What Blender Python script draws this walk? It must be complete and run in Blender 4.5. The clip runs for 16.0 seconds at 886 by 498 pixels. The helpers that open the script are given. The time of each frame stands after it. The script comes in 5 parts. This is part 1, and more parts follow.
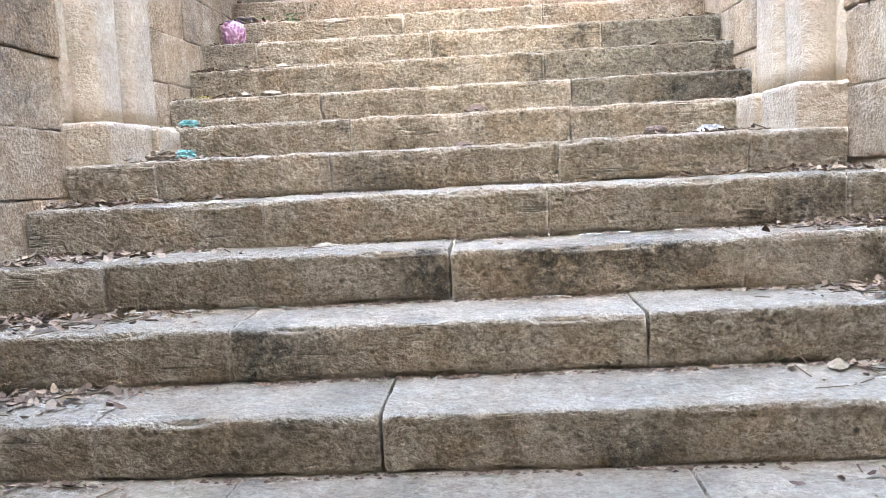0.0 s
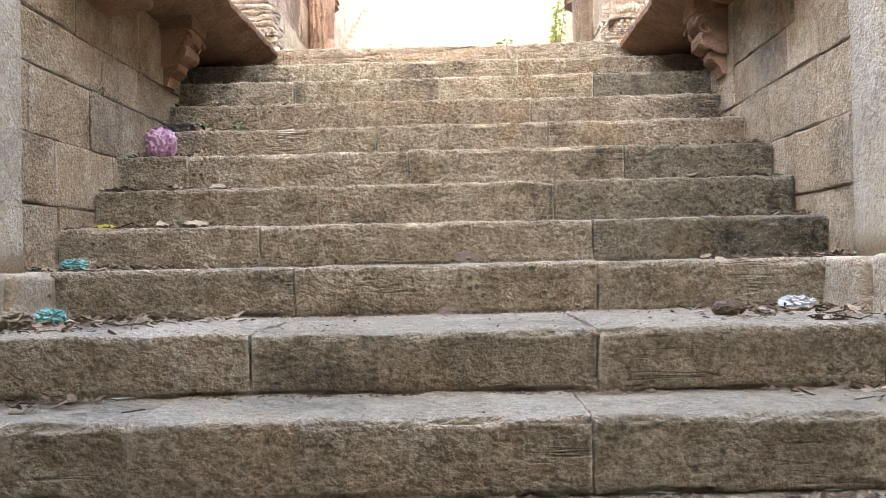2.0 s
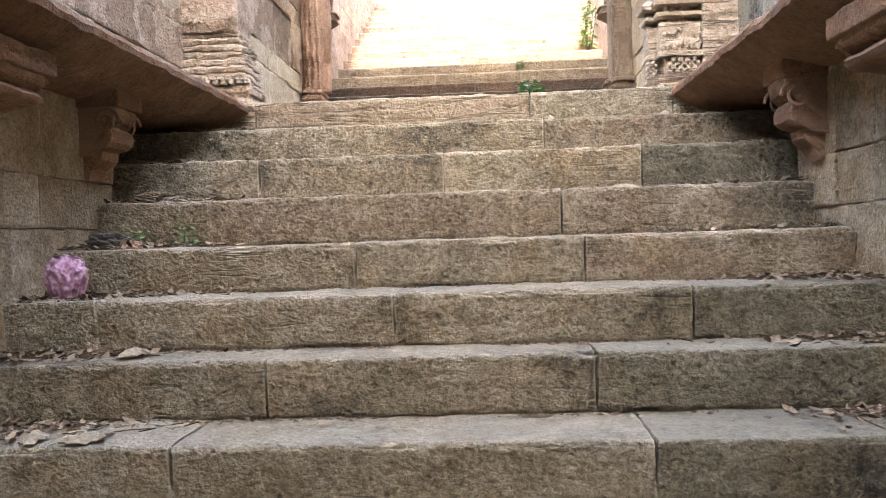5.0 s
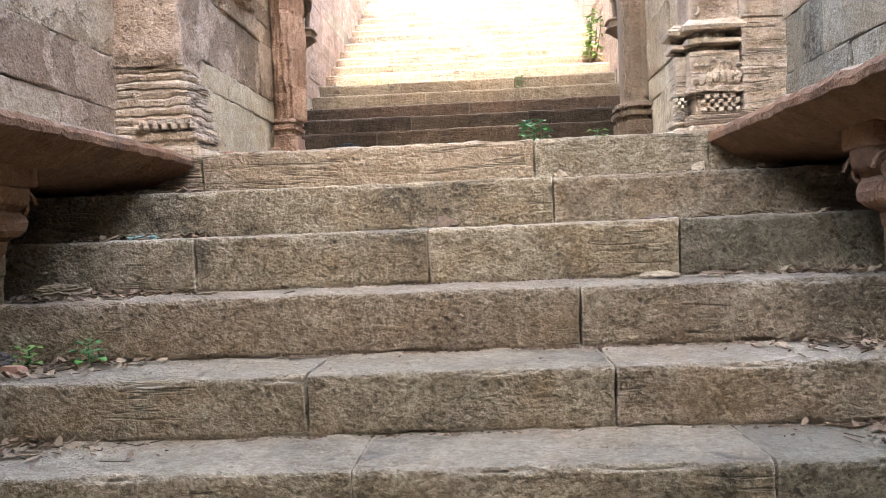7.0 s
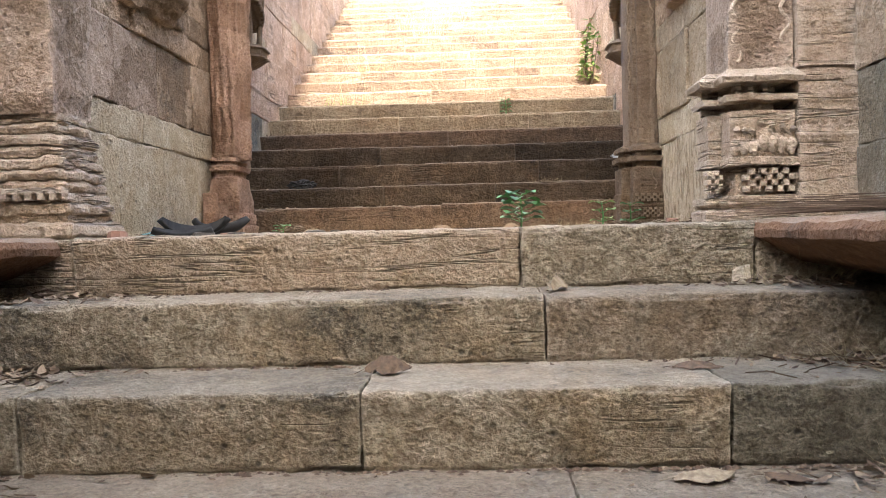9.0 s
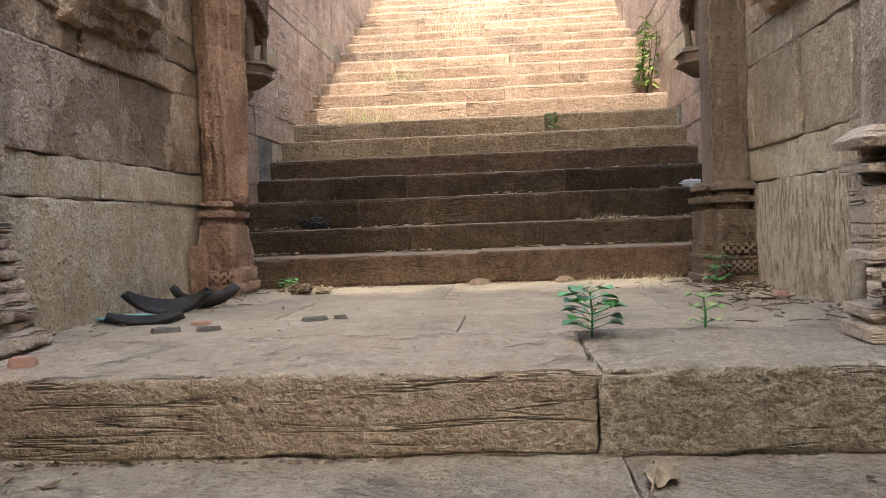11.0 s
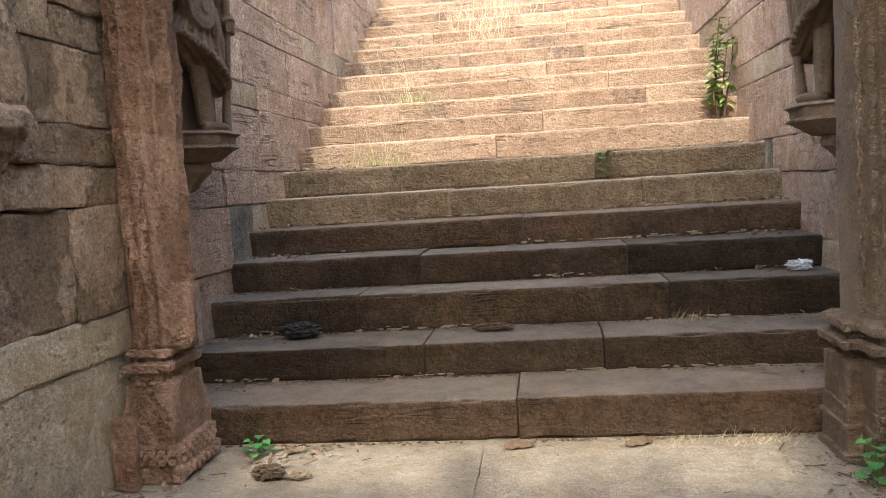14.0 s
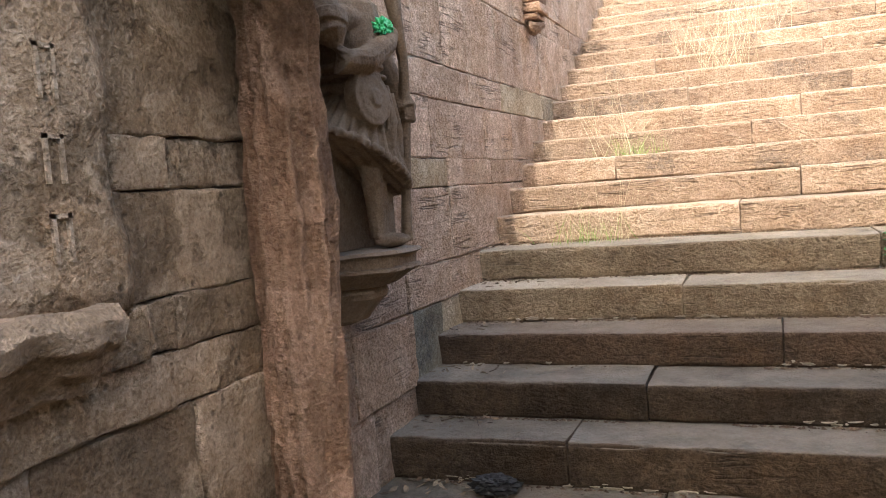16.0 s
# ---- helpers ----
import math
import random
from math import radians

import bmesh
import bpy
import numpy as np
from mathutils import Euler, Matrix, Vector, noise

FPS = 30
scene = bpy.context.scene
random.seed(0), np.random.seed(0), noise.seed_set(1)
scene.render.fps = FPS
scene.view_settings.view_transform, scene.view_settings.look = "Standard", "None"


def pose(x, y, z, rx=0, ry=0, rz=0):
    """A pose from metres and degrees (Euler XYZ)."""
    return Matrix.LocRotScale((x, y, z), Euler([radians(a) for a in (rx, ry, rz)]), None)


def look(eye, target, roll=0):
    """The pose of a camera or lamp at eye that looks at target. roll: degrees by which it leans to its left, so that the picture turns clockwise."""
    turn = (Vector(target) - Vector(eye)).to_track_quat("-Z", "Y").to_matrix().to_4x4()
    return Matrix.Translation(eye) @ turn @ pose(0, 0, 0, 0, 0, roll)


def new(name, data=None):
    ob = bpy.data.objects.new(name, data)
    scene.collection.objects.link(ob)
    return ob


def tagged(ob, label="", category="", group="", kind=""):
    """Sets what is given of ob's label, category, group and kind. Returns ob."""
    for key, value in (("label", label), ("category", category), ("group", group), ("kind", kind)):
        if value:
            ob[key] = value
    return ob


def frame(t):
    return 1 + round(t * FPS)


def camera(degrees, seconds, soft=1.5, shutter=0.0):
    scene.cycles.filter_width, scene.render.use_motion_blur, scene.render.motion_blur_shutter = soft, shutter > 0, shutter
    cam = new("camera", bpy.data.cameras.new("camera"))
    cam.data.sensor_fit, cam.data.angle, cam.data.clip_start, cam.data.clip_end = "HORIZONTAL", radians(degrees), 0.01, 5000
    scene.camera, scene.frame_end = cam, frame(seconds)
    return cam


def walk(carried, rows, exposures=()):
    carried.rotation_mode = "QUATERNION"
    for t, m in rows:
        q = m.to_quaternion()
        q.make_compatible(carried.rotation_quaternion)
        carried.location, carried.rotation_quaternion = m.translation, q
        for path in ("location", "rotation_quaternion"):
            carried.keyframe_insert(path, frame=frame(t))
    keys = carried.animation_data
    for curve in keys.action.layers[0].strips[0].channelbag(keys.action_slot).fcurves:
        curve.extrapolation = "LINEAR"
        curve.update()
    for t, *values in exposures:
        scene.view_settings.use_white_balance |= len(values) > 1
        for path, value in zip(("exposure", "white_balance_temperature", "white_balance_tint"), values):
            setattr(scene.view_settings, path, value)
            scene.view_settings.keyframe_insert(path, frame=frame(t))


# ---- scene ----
cam = camera(56.5, 16.0, soft=1.0)
PATH = [
    (0, (0.019, 0.038, 1.424), (-0.106, 2.023, 1.213), -3.0),
    (0.5, (-0.026, 0.265, 1.504), (-0.132, 2.261, 1.435), -2.9),
    (1, (-0.024, 0.564, 1.517), (-0.131, 2.561, 1.515), -2.1),
    (1.5, (-0.026, 0.839, 1.528), (-0.113, 2.837, 1.563), -1.5),
    (2, (-0.052, 1.124, 1.64), (-0.103, 3.123, 1.68), -1.2),
    (2.5, (-0.042, 1.314, 1.717), (-0.095, 3.313, 1.762), -1.0),
    (3, (0.014, 1.516, 1.861), (-0.09, 3.513, 1.884), -1.3),
    (3.5, (0.029, 1.657, 1.915), (-0.105, 3.652, 1.92), -1.8),
    (4, (0.016, 1.799, 2.07), (-0.093, 3.796, 2.066), -1.7),
    (6.5, (0.069, 2.735, 2.599), (-0.068, 4.73, 2.554), -1.9),
    (7, (0.048, 2.936, 2.704), (-0.066, 4.932, 2.67), -2.3),
    (7.5, (0.054, 3.137, 2.837), (-0.032, 5.135, 2.823), -2.5),
    (8, (0.1, 3.349, 2.959), (0.01, 5.347, 2.926), -2.3),
    (8.5, (0.126, 3.611, 2.977), (0.048, 5.609, 2.93), -1.9),
    (9, (0.118, 3.898, 3.109), (0.036, 5.896, 3.065), -1.5),
    (9.5, (0.132, 4.241, 3.208), (-0.004, 6.236, 3.173), -1.5),
    (9.7, (0.129, 4.315, 3.253), (-0.028, 6.309, 3.24), -1.5),
    (11.8, (0.076, 5.214, 3.644), (-0.11, 7.203, 3.552), -2.7),
    (12, (0.097, 5.317, 3.718), (-0.089, 7.306, 3.626), -3.3),
    (12.5, (0.051, 5.461, 3.793), (-0.115, 7.452, 3.701), -2.8),
    (13, (0.109, 5.677, 3.935), (-0.123, 7.662, 3.859), -3.3),
    (13.5, (0.066, 5.866, 3.956), (-0.17, 7.849, 3.859), -3.0),
    (14, (0.052, 6.076, 4.108), (-0.205, 8.053, 3.951), -3.6),
    (14.5, (0.025, 6.316, 4.236), (-0.313, 8.279, 4.055), -4.0),
    (15, (0.014, 6.54, 4.326), (-0.451, 8.476, 4.142), -4.6),
    (15.5, (-0.021, 6.7, 4.443), (-0.592, 8.614, 4.334), -5.5),
    (16, (-0.112, 6.92, 4.585), (-0.854, 8.772, 4.445), -4.5),
]
EXPOSURES = [(0.0, 5.92, 5900, 8), (0.5, 5.2, 5900, 8), (1.5, 5.05, 6150, 8), (2.5, 4.87, 6350, 8), (4.0, 4.62, 6400, 8), (6.5, 4.28, 6150, 8), (7.5, 4.12, 6300, 8), (9.0, 3.68, 6450, 8), (9.7, 3.48, 6500, 8), (12.0, 2.82, 6650, 8), (14.0, 2.9, 6550, 8), (16.0, 2.95, 6550, 8)]
walk(cam, [(t, look(eye, target, roll)) for t, eye, target, roll in PATH], EXPOSURES)

# ---------------------------------------------------------------- light
world = bpy.data.worlds.new("world")
scene.world = world
world.use_nodes = True
wn = world.node_tree
wn.nodes.clear()
sky = wn.nodes.new("ShaderNodeTexSky")
sky.sky_type = "NISHITA"
sky.sun_disc = False
SUN_TO = Vector((-0.035, -0.707, 0.707)).normalized()
sky.sun_elevation = math.asin(SUN_TO.z)
sky.sun_rotation = math.atan2(SUN_TO.x, SUN_TO.y)
sky.dust_density = 3.0
bg = wn.nodes.new("ShaderNodeBackground")
bg.inputs[1].default_value = 0.15
wout = wn.nodes.new("ShaderNodeOutputWorld")
wn.links.new(sky.outputs[0], bg.inputs[0])
wn.links.new(bg.outputs[0], wout.inputs[0])
sun = new("sun", bpy.data.lights.new("sun", "SUN"))
sun.data.energy = 0.92
sun.data.angle = radians(0.6)
sun.data.color = (1.0, 0.95, 0.87)
sun.matrix_world = look(SUN_TO * 40 + Vector((0, 9, 3)), (0, 9, 3))


# ---------------------------------------------------------------- materials
def node_mat(name):
    m = bpy.data.materials.new(name)
    m.use_nodes = True
    nt = m.node_tree
    return m, nt, nt.nodes["Principled BSDF"]


def add(nt, kind, **values):
    n = nt.nodes.new("ShaderNode" + kind)
    for k, v in values.items():
        if k.startswith("in_"):
            n.inputs[int(k[3:])].default_value = v
        else:
            setattr(n, k, v)
    return n


def ramp(nt, src, lo, hi, c0=(0, 0, 0, 1), c1=(1, 1, 1, 1)):
    r = add(nt, "ValToRGB")
    r.color_ramp.elements[0].position, r.color_ramp.elements[1].position = lo, hi
    r.color_ramp.elements[0].color, r.color_ramp.elements[1].color = c0, c1
    nt.links.new(src, r.inputs[0])
    return r.outputs[0]


def mix(nt, fac, a, b, blend="MIX"):
    n = add(nt, "Mix", data_type="RGBA", blend_type=blend)
    for sock, v in ((n.inputs[0], fac), (n.inputs[6], a), (n.inputs[7], b)):
        if hasattr(v, "is_linked"):
            nt.links.new(v, sock)
        elif isinstance(v, (int, float)):
            sock.default_value = v
        else:
            sock.default_value = (*v, 1)
    return n.outputs[2]


def noise_out(nt, vec, scale, detail=4.0, rough=0.6, distort=0.0):
    n = add(nt, "TexNoise", in_2=scale, in_3=detail, in_4=rough)
    n.inputs["Distortion"].default_value = distort
    nt.links.new(vec, n.inputs[0])
    return n.outputs[0]


def stone_mat(name, base, alt, stain=(0.06, 0.055, 0.045), stained=0.35, pale=0.25, vary=0.3, tool=0.5, pits=0.4, bump=0.6, streak=0.0, strata=0.0, dust_toplight=0.0, pock=0.0, wear=0.5, grit=0.3, flake=0.0, warm=0.4):
    """Weathered sandstone: two tones with ochre stains, grain, chisel pocks, pits, black lichen and bedding cracks, with a shade of its own for each block."""
    m, nt, bsdf = node_mat(name)
    lk = nt.links.new

    def times(x, y):
        k = add(nt, "Math", operation="MULTIPLY")
        for sock, v in ((k.inputs[0], x), (k.inputs[1], y)):
            if hasattr(v, "is_linked"):
                lk(v, sock)
            else:
                sock.default_value = v
        return k.outputs[0]

    def turned(rot, scale):
        k = add(nt, "Mapping")
        k.inputs["Rotation"].default_value = rot
        k.inputs["Scale"].default_value = scale
        lk(p, k.inputs[0])
        return k.outputs[0]

    def shade(c, src, low):
        return mix(nt, 1.0, c, ramp(nt, src, 0.0, 1.0, (low, low * 0.96, low * 0.9, 1), (1.03, 1.03, 1.03, 1)), "MULTIPLY")

    geo = add(nt, "NewGeometry")
    info = add(nt, "ObjectInfo")
    off = add(nt, "VectorMath", operation="SCALE")
    comb = add(nt, "CombineXYZ", in_0=13.0, in_1=7.0, in_2=19.0)
    lk(comb.outputs[0], off.inputs[0])
    lk(info.outputs["Random"], off.inputs["Scale"])
    vec = add(nt, "VectorMath", operation="ADD")
    lk(geo.outputs["Position"], vec.inputs[0])
    lk(off.outputs[0], vec.inputs[1])
    p = vec.outputs[0]
    light = tuple(min(0.85, c * 1.25 + 0.03) for c in base)
    ochre = (base[0] * 0.86, base[1] * 0.70, base[2] * 0.52)
    col = mix(nt, ramp(nt, noise_out(nt, p, 1.9, 6, 0.65), 0.36, 0.64), base, alt)
    col = mix(nt, times(ramp(nt, noise_out(nt, p, 3.3, 6, 0.7), 0.5, 0.68), warm), col, ochre)
    col = mix(nt, times(ramp(nt, noise_out(nt, p, 6.0, 7, 0.75), 0.52, 0.7), pale), col, light)
    # black lichen: few broad patches broken up into specks
    patch = times(ramp(nt, noise_out(nt, p, 1.7, 3, 0.55), 0.54, 0.66), ramp(nt, noise_out(nt, p, 26.0, 8, 0.85), 0.40, 0.56))
    specks = times(ramp(nt, noise_out(nt, p, 4.5, 3, 0.6), 0.5, 0.64), ramp(nt, noise_out(nt, p, 75.0, 4, 0.7), 0.56, 0.64))
    col = mix(nt, times(patch, stained), col, stain)
    col = mix(nt, times(specks, stained * 0.6), col, stain)
    if streak:
        run = ramp(nt, noise_out(nt, turned((0, 0, 0), (7, 7, 0.6)), 1.0, 5, 0.65), 0.52, 0.72)
        col = mix(nt, times(run, streak), col, tuple(c * 0.5 for c in base))
    fine = noise_out(nt, p, 120.0, 5, 0.75)
    lump = noise_out(nt, p, 15.0, 5, 0.6)
    col = mix(nt, 1.0, col, ramp(nt, fine, 0.34, 0.64, (1 - grit, 1 - grit * 1.04, 1 - grit * 1.08, 1), (1 + grit * 0.4, 1 + grit * 0.4, 1 + grit * 0.4, 1)), "MULTIPLY")
    blotch = ramp(nt, noise_out(nt, p, 17.0, 7, 0.72), 0.40, 0.60)
    col = shade(col, blotch, 1 - 0.5 * grit - 0.08 * tool)
    # slanting chisel pocks and round pits, their hollows darkened in colour like shade
    cuts = ramp(nt, noise_out(nt, turned((0.25, 0.5, 0.35), (52, 62, 70)), 1.0, 4, 0.62), 0.36, 0.58)
    col = shade(col, cuts, 1 - 0.40 * min(1.0, tool))
    spot = add(nt, "TexVoronoi", in_2=28.0)
    lk(p, spot.inputs[0])
    few = times(ramp(nt, spot.outputs[0], 0.14, 0.30, (1, 1, 1, 1), (0, 0, 0, 1)), ramp(nt, noise_out(nt, p, 7.0, 4, 0.65), 0.48, 0.6))
    col = mix(nt, times(few, min(0.8, pits * 1.1)), col, tuple(k * 0.3 for k in alt))
    relief = [(lump, 1.3), (blotch, grit * 0.8), (fine, grit * 0.7), (cuts, tool * 0.6), (few, -pits * 0.8)]
    if strata:
        # long thin bedding cracks in some stretches of the stone
        n = noise_out(nt, turned((0, 0, 0), (1.3, 1.3, 19)), 1.0, 4, 0.5)
        d = add(nt, "Math", operation="SUBTRACT", in_1=0.5)
        lk(n, d.inputs[0])
        e = add(nt, "Math", operation="ABSOLUTE")
        lk(d.outputs[0], e.inputs[0])
        line = ramp(nt, e.outputs[0], 0.005, 0.024, (1, 1, 1, 1), (0, 0, 0, 1))
        crack = times(line, ramp(nt, noise_out(nt, p, 2.6, 4, 0.6), 0.62 - 0.24 * strata, 0.70 - 0.24 * strata))
        col = mix(nt, times(crack, 0.62), col, tuple(c * 0.22 for c in alt))
        relief += [(crack, -1.6), (ramp(nt, n, 0.4, 0.6), 0.5 * strata)]
    # long pock holes, with shade darkened into the colour as well
    if pock:
        hole = ramp(nt, noise_out(nt, turned((0.12, 0, 0), (38, 38, 11)), 1.0, 2, 0.5), 0.38, 0.50)
        col = shade(col, hole, 1 - 0.42 * pock)
        relief.append((hole, pock))
    if flake:
        # spalled skin with a sharp edge
        skin = ramp(nt, noise_out(nt, p, 2.7, 9, 0.58), 0.485, 0.51)
        col = shade(col, skin, 1 - 0.5 * flake)
        relief.append((skin, flake * 1.2))
    rub = times(ramp(nt, geo.outputs["Pointiness"], 0.52, 0.6), wear)
    col = mix(nt, rub, col, light)
    # pale dust and light from above, both put into the colour of upward faces
    if dust_toplight:
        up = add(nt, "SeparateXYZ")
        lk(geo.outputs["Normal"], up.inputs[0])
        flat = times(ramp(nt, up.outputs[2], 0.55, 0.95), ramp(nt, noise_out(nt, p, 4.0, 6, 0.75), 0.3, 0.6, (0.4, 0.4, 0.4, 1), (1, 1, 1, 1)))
        col = mix(nt, times(flat, dust_toplight), col, (0.52, 0.45, 0.35))
    tone = add(nt, "MapRange", in_1=0.0, in_2=1.0, in_3=1 - vary, in_4=1 + vary)
    lk(info.outputs["Random"], tone.inputs[0])
    col = mix(nt, 1.0, col, tone.outputs[0], "MULTIPLY")
    lk(col, bsdf.inputs["Base Color"])
    bsdf.inputs["Roughness"].default_value = 0.9
    bsdf.inputs["Specular IOR Level"].default_value = 0.2
    h = None
    for src, w in relief:
        k = times(src, w)
        if h is not None:
            s = add(nt, "Math", operation="ADD")
            lk(h, s.inputs[0])
            lk(k, s.inputs[1])
            k = s.outputs[0]
        h = k
    bm_ = add(nt, "Bump", in_0=min(1.0, bump * 1.3), in_1=0.024)
    lk(h, bm_.inputs["Height"])
    lk(bm_.outputs[0], bsdf.inputs["Normal"])
    return m


def plain_mat(name, base, alt=None, rough=0.7, scale=12.0, bump=0.2, spec=0.3, trans=0.0):
    m, nt, bsdf = node_mat(name)
    info = add(nt, "ObjectInfo")
    geo = add(nt, "NewGeometry")
    n = noise_out(nt, geo.outputs["Position"], scale, 5, 0.65)
    col = mix(nt, ramp(nt, n, 0.35, 0.65), base, alt or tuple(c * 0.7 for c in base))
    tone = add(nt, "MapRange", in_1=0.0, in_2=1.0, in_3=0.7, in_4=1.25)
    nt.links.new(geo.outputs["Random Per Island"], tone.inputs[0])
    col = mix(nt, 1.0, col, tone.outputs[0], "MULTIPLY")
    nt.links.new(col, bsdf.inputs["Base Color"])
    bsdf.inputs["Roughness"].default_value = rough
    bsdf.inputs["Specular IOR Level"].default_value = spec
    if bump:
        b = add(nt, "Bump", in_0=bump, in_1=0.005)
        nt.links.new(n, b.inputs["Height"])
        nt.links.new(b.outputs[0], bsdf.inputs["Normal"])
    if trans:
        bsdf.inputs["Subsurface Weight"].default_value = trans
        bsdf.inputs["Subsurface Radius"].default_value = (0.004, 0.008, 0.002)
    return m


M_STEP = stone_mat("buff_step_stone", (0.54, 0.46, 0.335), (0.405, 0.338, 0.235), stain=(0.04, 0.042, 0.034), stained=0.85, vary=0.11, tool=0.9, pits=0.8, dust_toplight=0.4, grit=0.42, strata=0.2, bump=0.85, warm=0.5, wear=0.8)
M_LICHEN = stone_mat("lichen_blackened_step_stone", (0.37, 0.325, 0.235), (0.22, 0.195, 0.14), stain=(0.03, 0.033, 0.028), stained=0.95, pale=0.35, vary=0.12, tool=0.8, pits=0.8, dust_toplight=0.4, grit=0.45, bump=0.85)
M_BLUSH = stone_mat("reddish_step_stone", (0.51, 0.43, 0.315), (0.41, 0.315, 0.22), stain=(0.05, 0.045, 0.036), stained=0.7, pale=0.5, vary=0.12, tool=0.9, pits=0.7, dust_toplight=0.4, grit=0.4, strata=0.35, bump=0.85, warm=0.55, wear=0.7)
M_UPPER = stone_mat("pink_step_stone", (0.40, 0.295, 0.212), (0.32, 0.222, 0.155), stain=(0.16, 0.13, 0.105), stained=0.75, vary=0.14, tool=0.5, dust_toplight=0.25, strata=0.35, warm=0.2, grit=0.3)
# this and the next: dark base colours that carry the shade on the risers
M_SHADE_STEP = stone_mat("shade_darkened_step_stone", (0.115, 0.08, 0.05), (0.045, 0.031, 0.02), stain=(0.02, 0.018, 0.014), stained=0.8, pale=0.3, vary=0.3, tool=0.7, dust_toplight=0.32, wear=0.3, grit=0.4, strata=0.25)
M_SHADE_RUSSET = stone_mat("shade_russet_step_stone", (0.165, 0.108, 0.068), (0.09, 0.06, 0.038), stained=0.7, pale=0.3, vary=0.12, tool=0.7, dust_toplight=0.3, wear=0.3, grit=0.4, strata=0.25)
M_BUFF = stone_mat("buff_wall_stone", (0.57, 0.46, 0.315), (0.45, 0.34, 0.215), stained=0.55, pale=0.3, vary=0.14, tool=0.6, bump=0.75, streak=0.15, grit=0.32, flake=0.15)
M_HALL = stone_mat("brown_hall_stone", (0.63, 0.47, 0.32), (0.46, 0.315, 0.195), stained=0.6, pale=0.65, vary=0.1, tool=0.6, bump=1.0, streak=0.35, wear=0.3, grit=0.32, flake=0.7, pits=0.7)
M_PALE = stone_mat("pale_wall_stone", (0.60, 0.51, 0.36), (0.51, 0.415, 0.28), stained=0.4, pale=0.3, vary=0.05, tool=0.5, bump=0.7, streak=0.15, pits=0.6, grit=0.25, warm=0.25, flake=0.15)
M_POCK = stone_mat("pock_tooled_pale_stone", (0.56, 0.465, 0.325), (0.475, 0.375, 0.25), stained=0.15, pale=0.35, vary=0.06, tool=0.2, bump=0.9, pits=0.2, grit=0.2, pock=0.8, warm=0.2)
M_PINK = stone_mat("pink_wall_stone", (0.70, 0.505, 0.36), (0.58, 0.39, 0.27), stain=(0.14, 0.11, 0.085), stained=0.3, pale=0.5, vary=0.13, tool=0.75, bump=0.85, grit=0.32, strata=0.4, flake=0.2, warm=0.3)
M_ROSE = stone_mat("flaking_rose_stone", (0.53, 0.41, 0.30), (0.44, 0.315, 0.225), stained=0.25, pale=0.6, vary=0.08, tool=0.55, bump=0.95, grit=0.3, flake=0.6, warm=0.25, pits=0.6)
M_CREAM = stone_mat("cream_wall_stone", (0.58, 0.475, 0.34), (0.48, 0.36, 0.245), stained=0.25, pale=0.5, vary=0.08, tool=0.5, bump=0.9, grit=0.28, flake=0.5, warm=0.25)
# middle tone of the shade painted on the third flight
M_SHADE_DUN = stone_mat("shade_dun_step_stone", (0.31, 0.245, 0.165), (0.20, 0.152, 0.10), stained=0.7, vary=0.15, tool=0.8, dust_toplight=0.5, strata=0.2)
M_GREY = stone_mat("grey_lichen_stone", (0.27, 0.25, 0.195), (0.38, 0.33, 0.245), stain=(0.05, 0.05, 0.045), stained=0.95, vary=0.15, bump=0.7, flake=0.2)
M_RED = stone_mat("red_brown_pillar_stone", (0.50, 0.325, 0.22), (0.33, 0.20, 0.13), stained=0.3, pale=0.3, vary=0.05, tool=0.5, bump=1.0, streak=0.8, wear=0.3, grit=0.3, flake=0.5)
M_CARVE = stone_mat("eroded_carved_stone", (0.56, 0.45, 0.33), (0.46, 0.345, 0.245), stained=0.2, vary=0.06, pale=0.4, tool=0.3, bump=0.9, strata=0.7, dust_toplight=0.3, warm=0.2)
M_SLAB = stone_mat("brown_ledge_stone", (0.29, 0.17, 0.10), (0.19, 0.11, 0.066), stained=0.5, pale=0.15, vary=0.08, tool=0.3, dust_toplight=0.35)
M_SHAFT = stone_mat("smooth_buff_shaft_stone", (0.47, 0.395, 0.285), (0.39, 0.315, 0.22), stained=0.25, pale=0.4, vary=0.06, tool=0.5, bump=0.5, dust_toplight=0.2, grit=0.22, warm=0.2)
M_FLOOR = stone_mat("tan_paving", (0.32, 0.275, 0.205), (0.25, 0.205, 0.145), stained=0.5, pale=0.3, vary=0.10, tool=0.2, bump=0.5, dust_toplight=0.15, grit=0.4)
M_JOINT = stone_mat("earth_joint", (0.15, 0.11, 0.075), (0.09, 0.066, 0.045), vary=0.0)
M_STATUE = stone_mat("grey_brown_statue_stone", (0.25, 0.18, 0.12), (0.16, 0.11, 0.07), stained=0.3, vary=0.04, tool=0.15, bump=0.3, wear=0.35)
M_BROWN = stone_mat("brown_carved_pillar_stone", (0.215, 0.155, 0.10), (0.14, 0.098, 0.064), stained=0.45, pale=0.3, vary=0.05, tool=0.4, bump=0.9, streak=0.4, wear=0.4, grit=0.25, flake=0.25)
M_EDGE = stone_mat("tan_bedded_edge_stone", (0.49, 0.405, 0.295), (0.41, 0.305, 0.21), stained=0.35, vary=0.05, tool=0.6, pits=0.6, bump=0.9, strata=0.75, dust_toplight=0.4)
M_EARTH = stone_mat("dry_earth", (0.38, 0.3, 0.2), (0.29, 0.22, 0.14), vary=0.0)


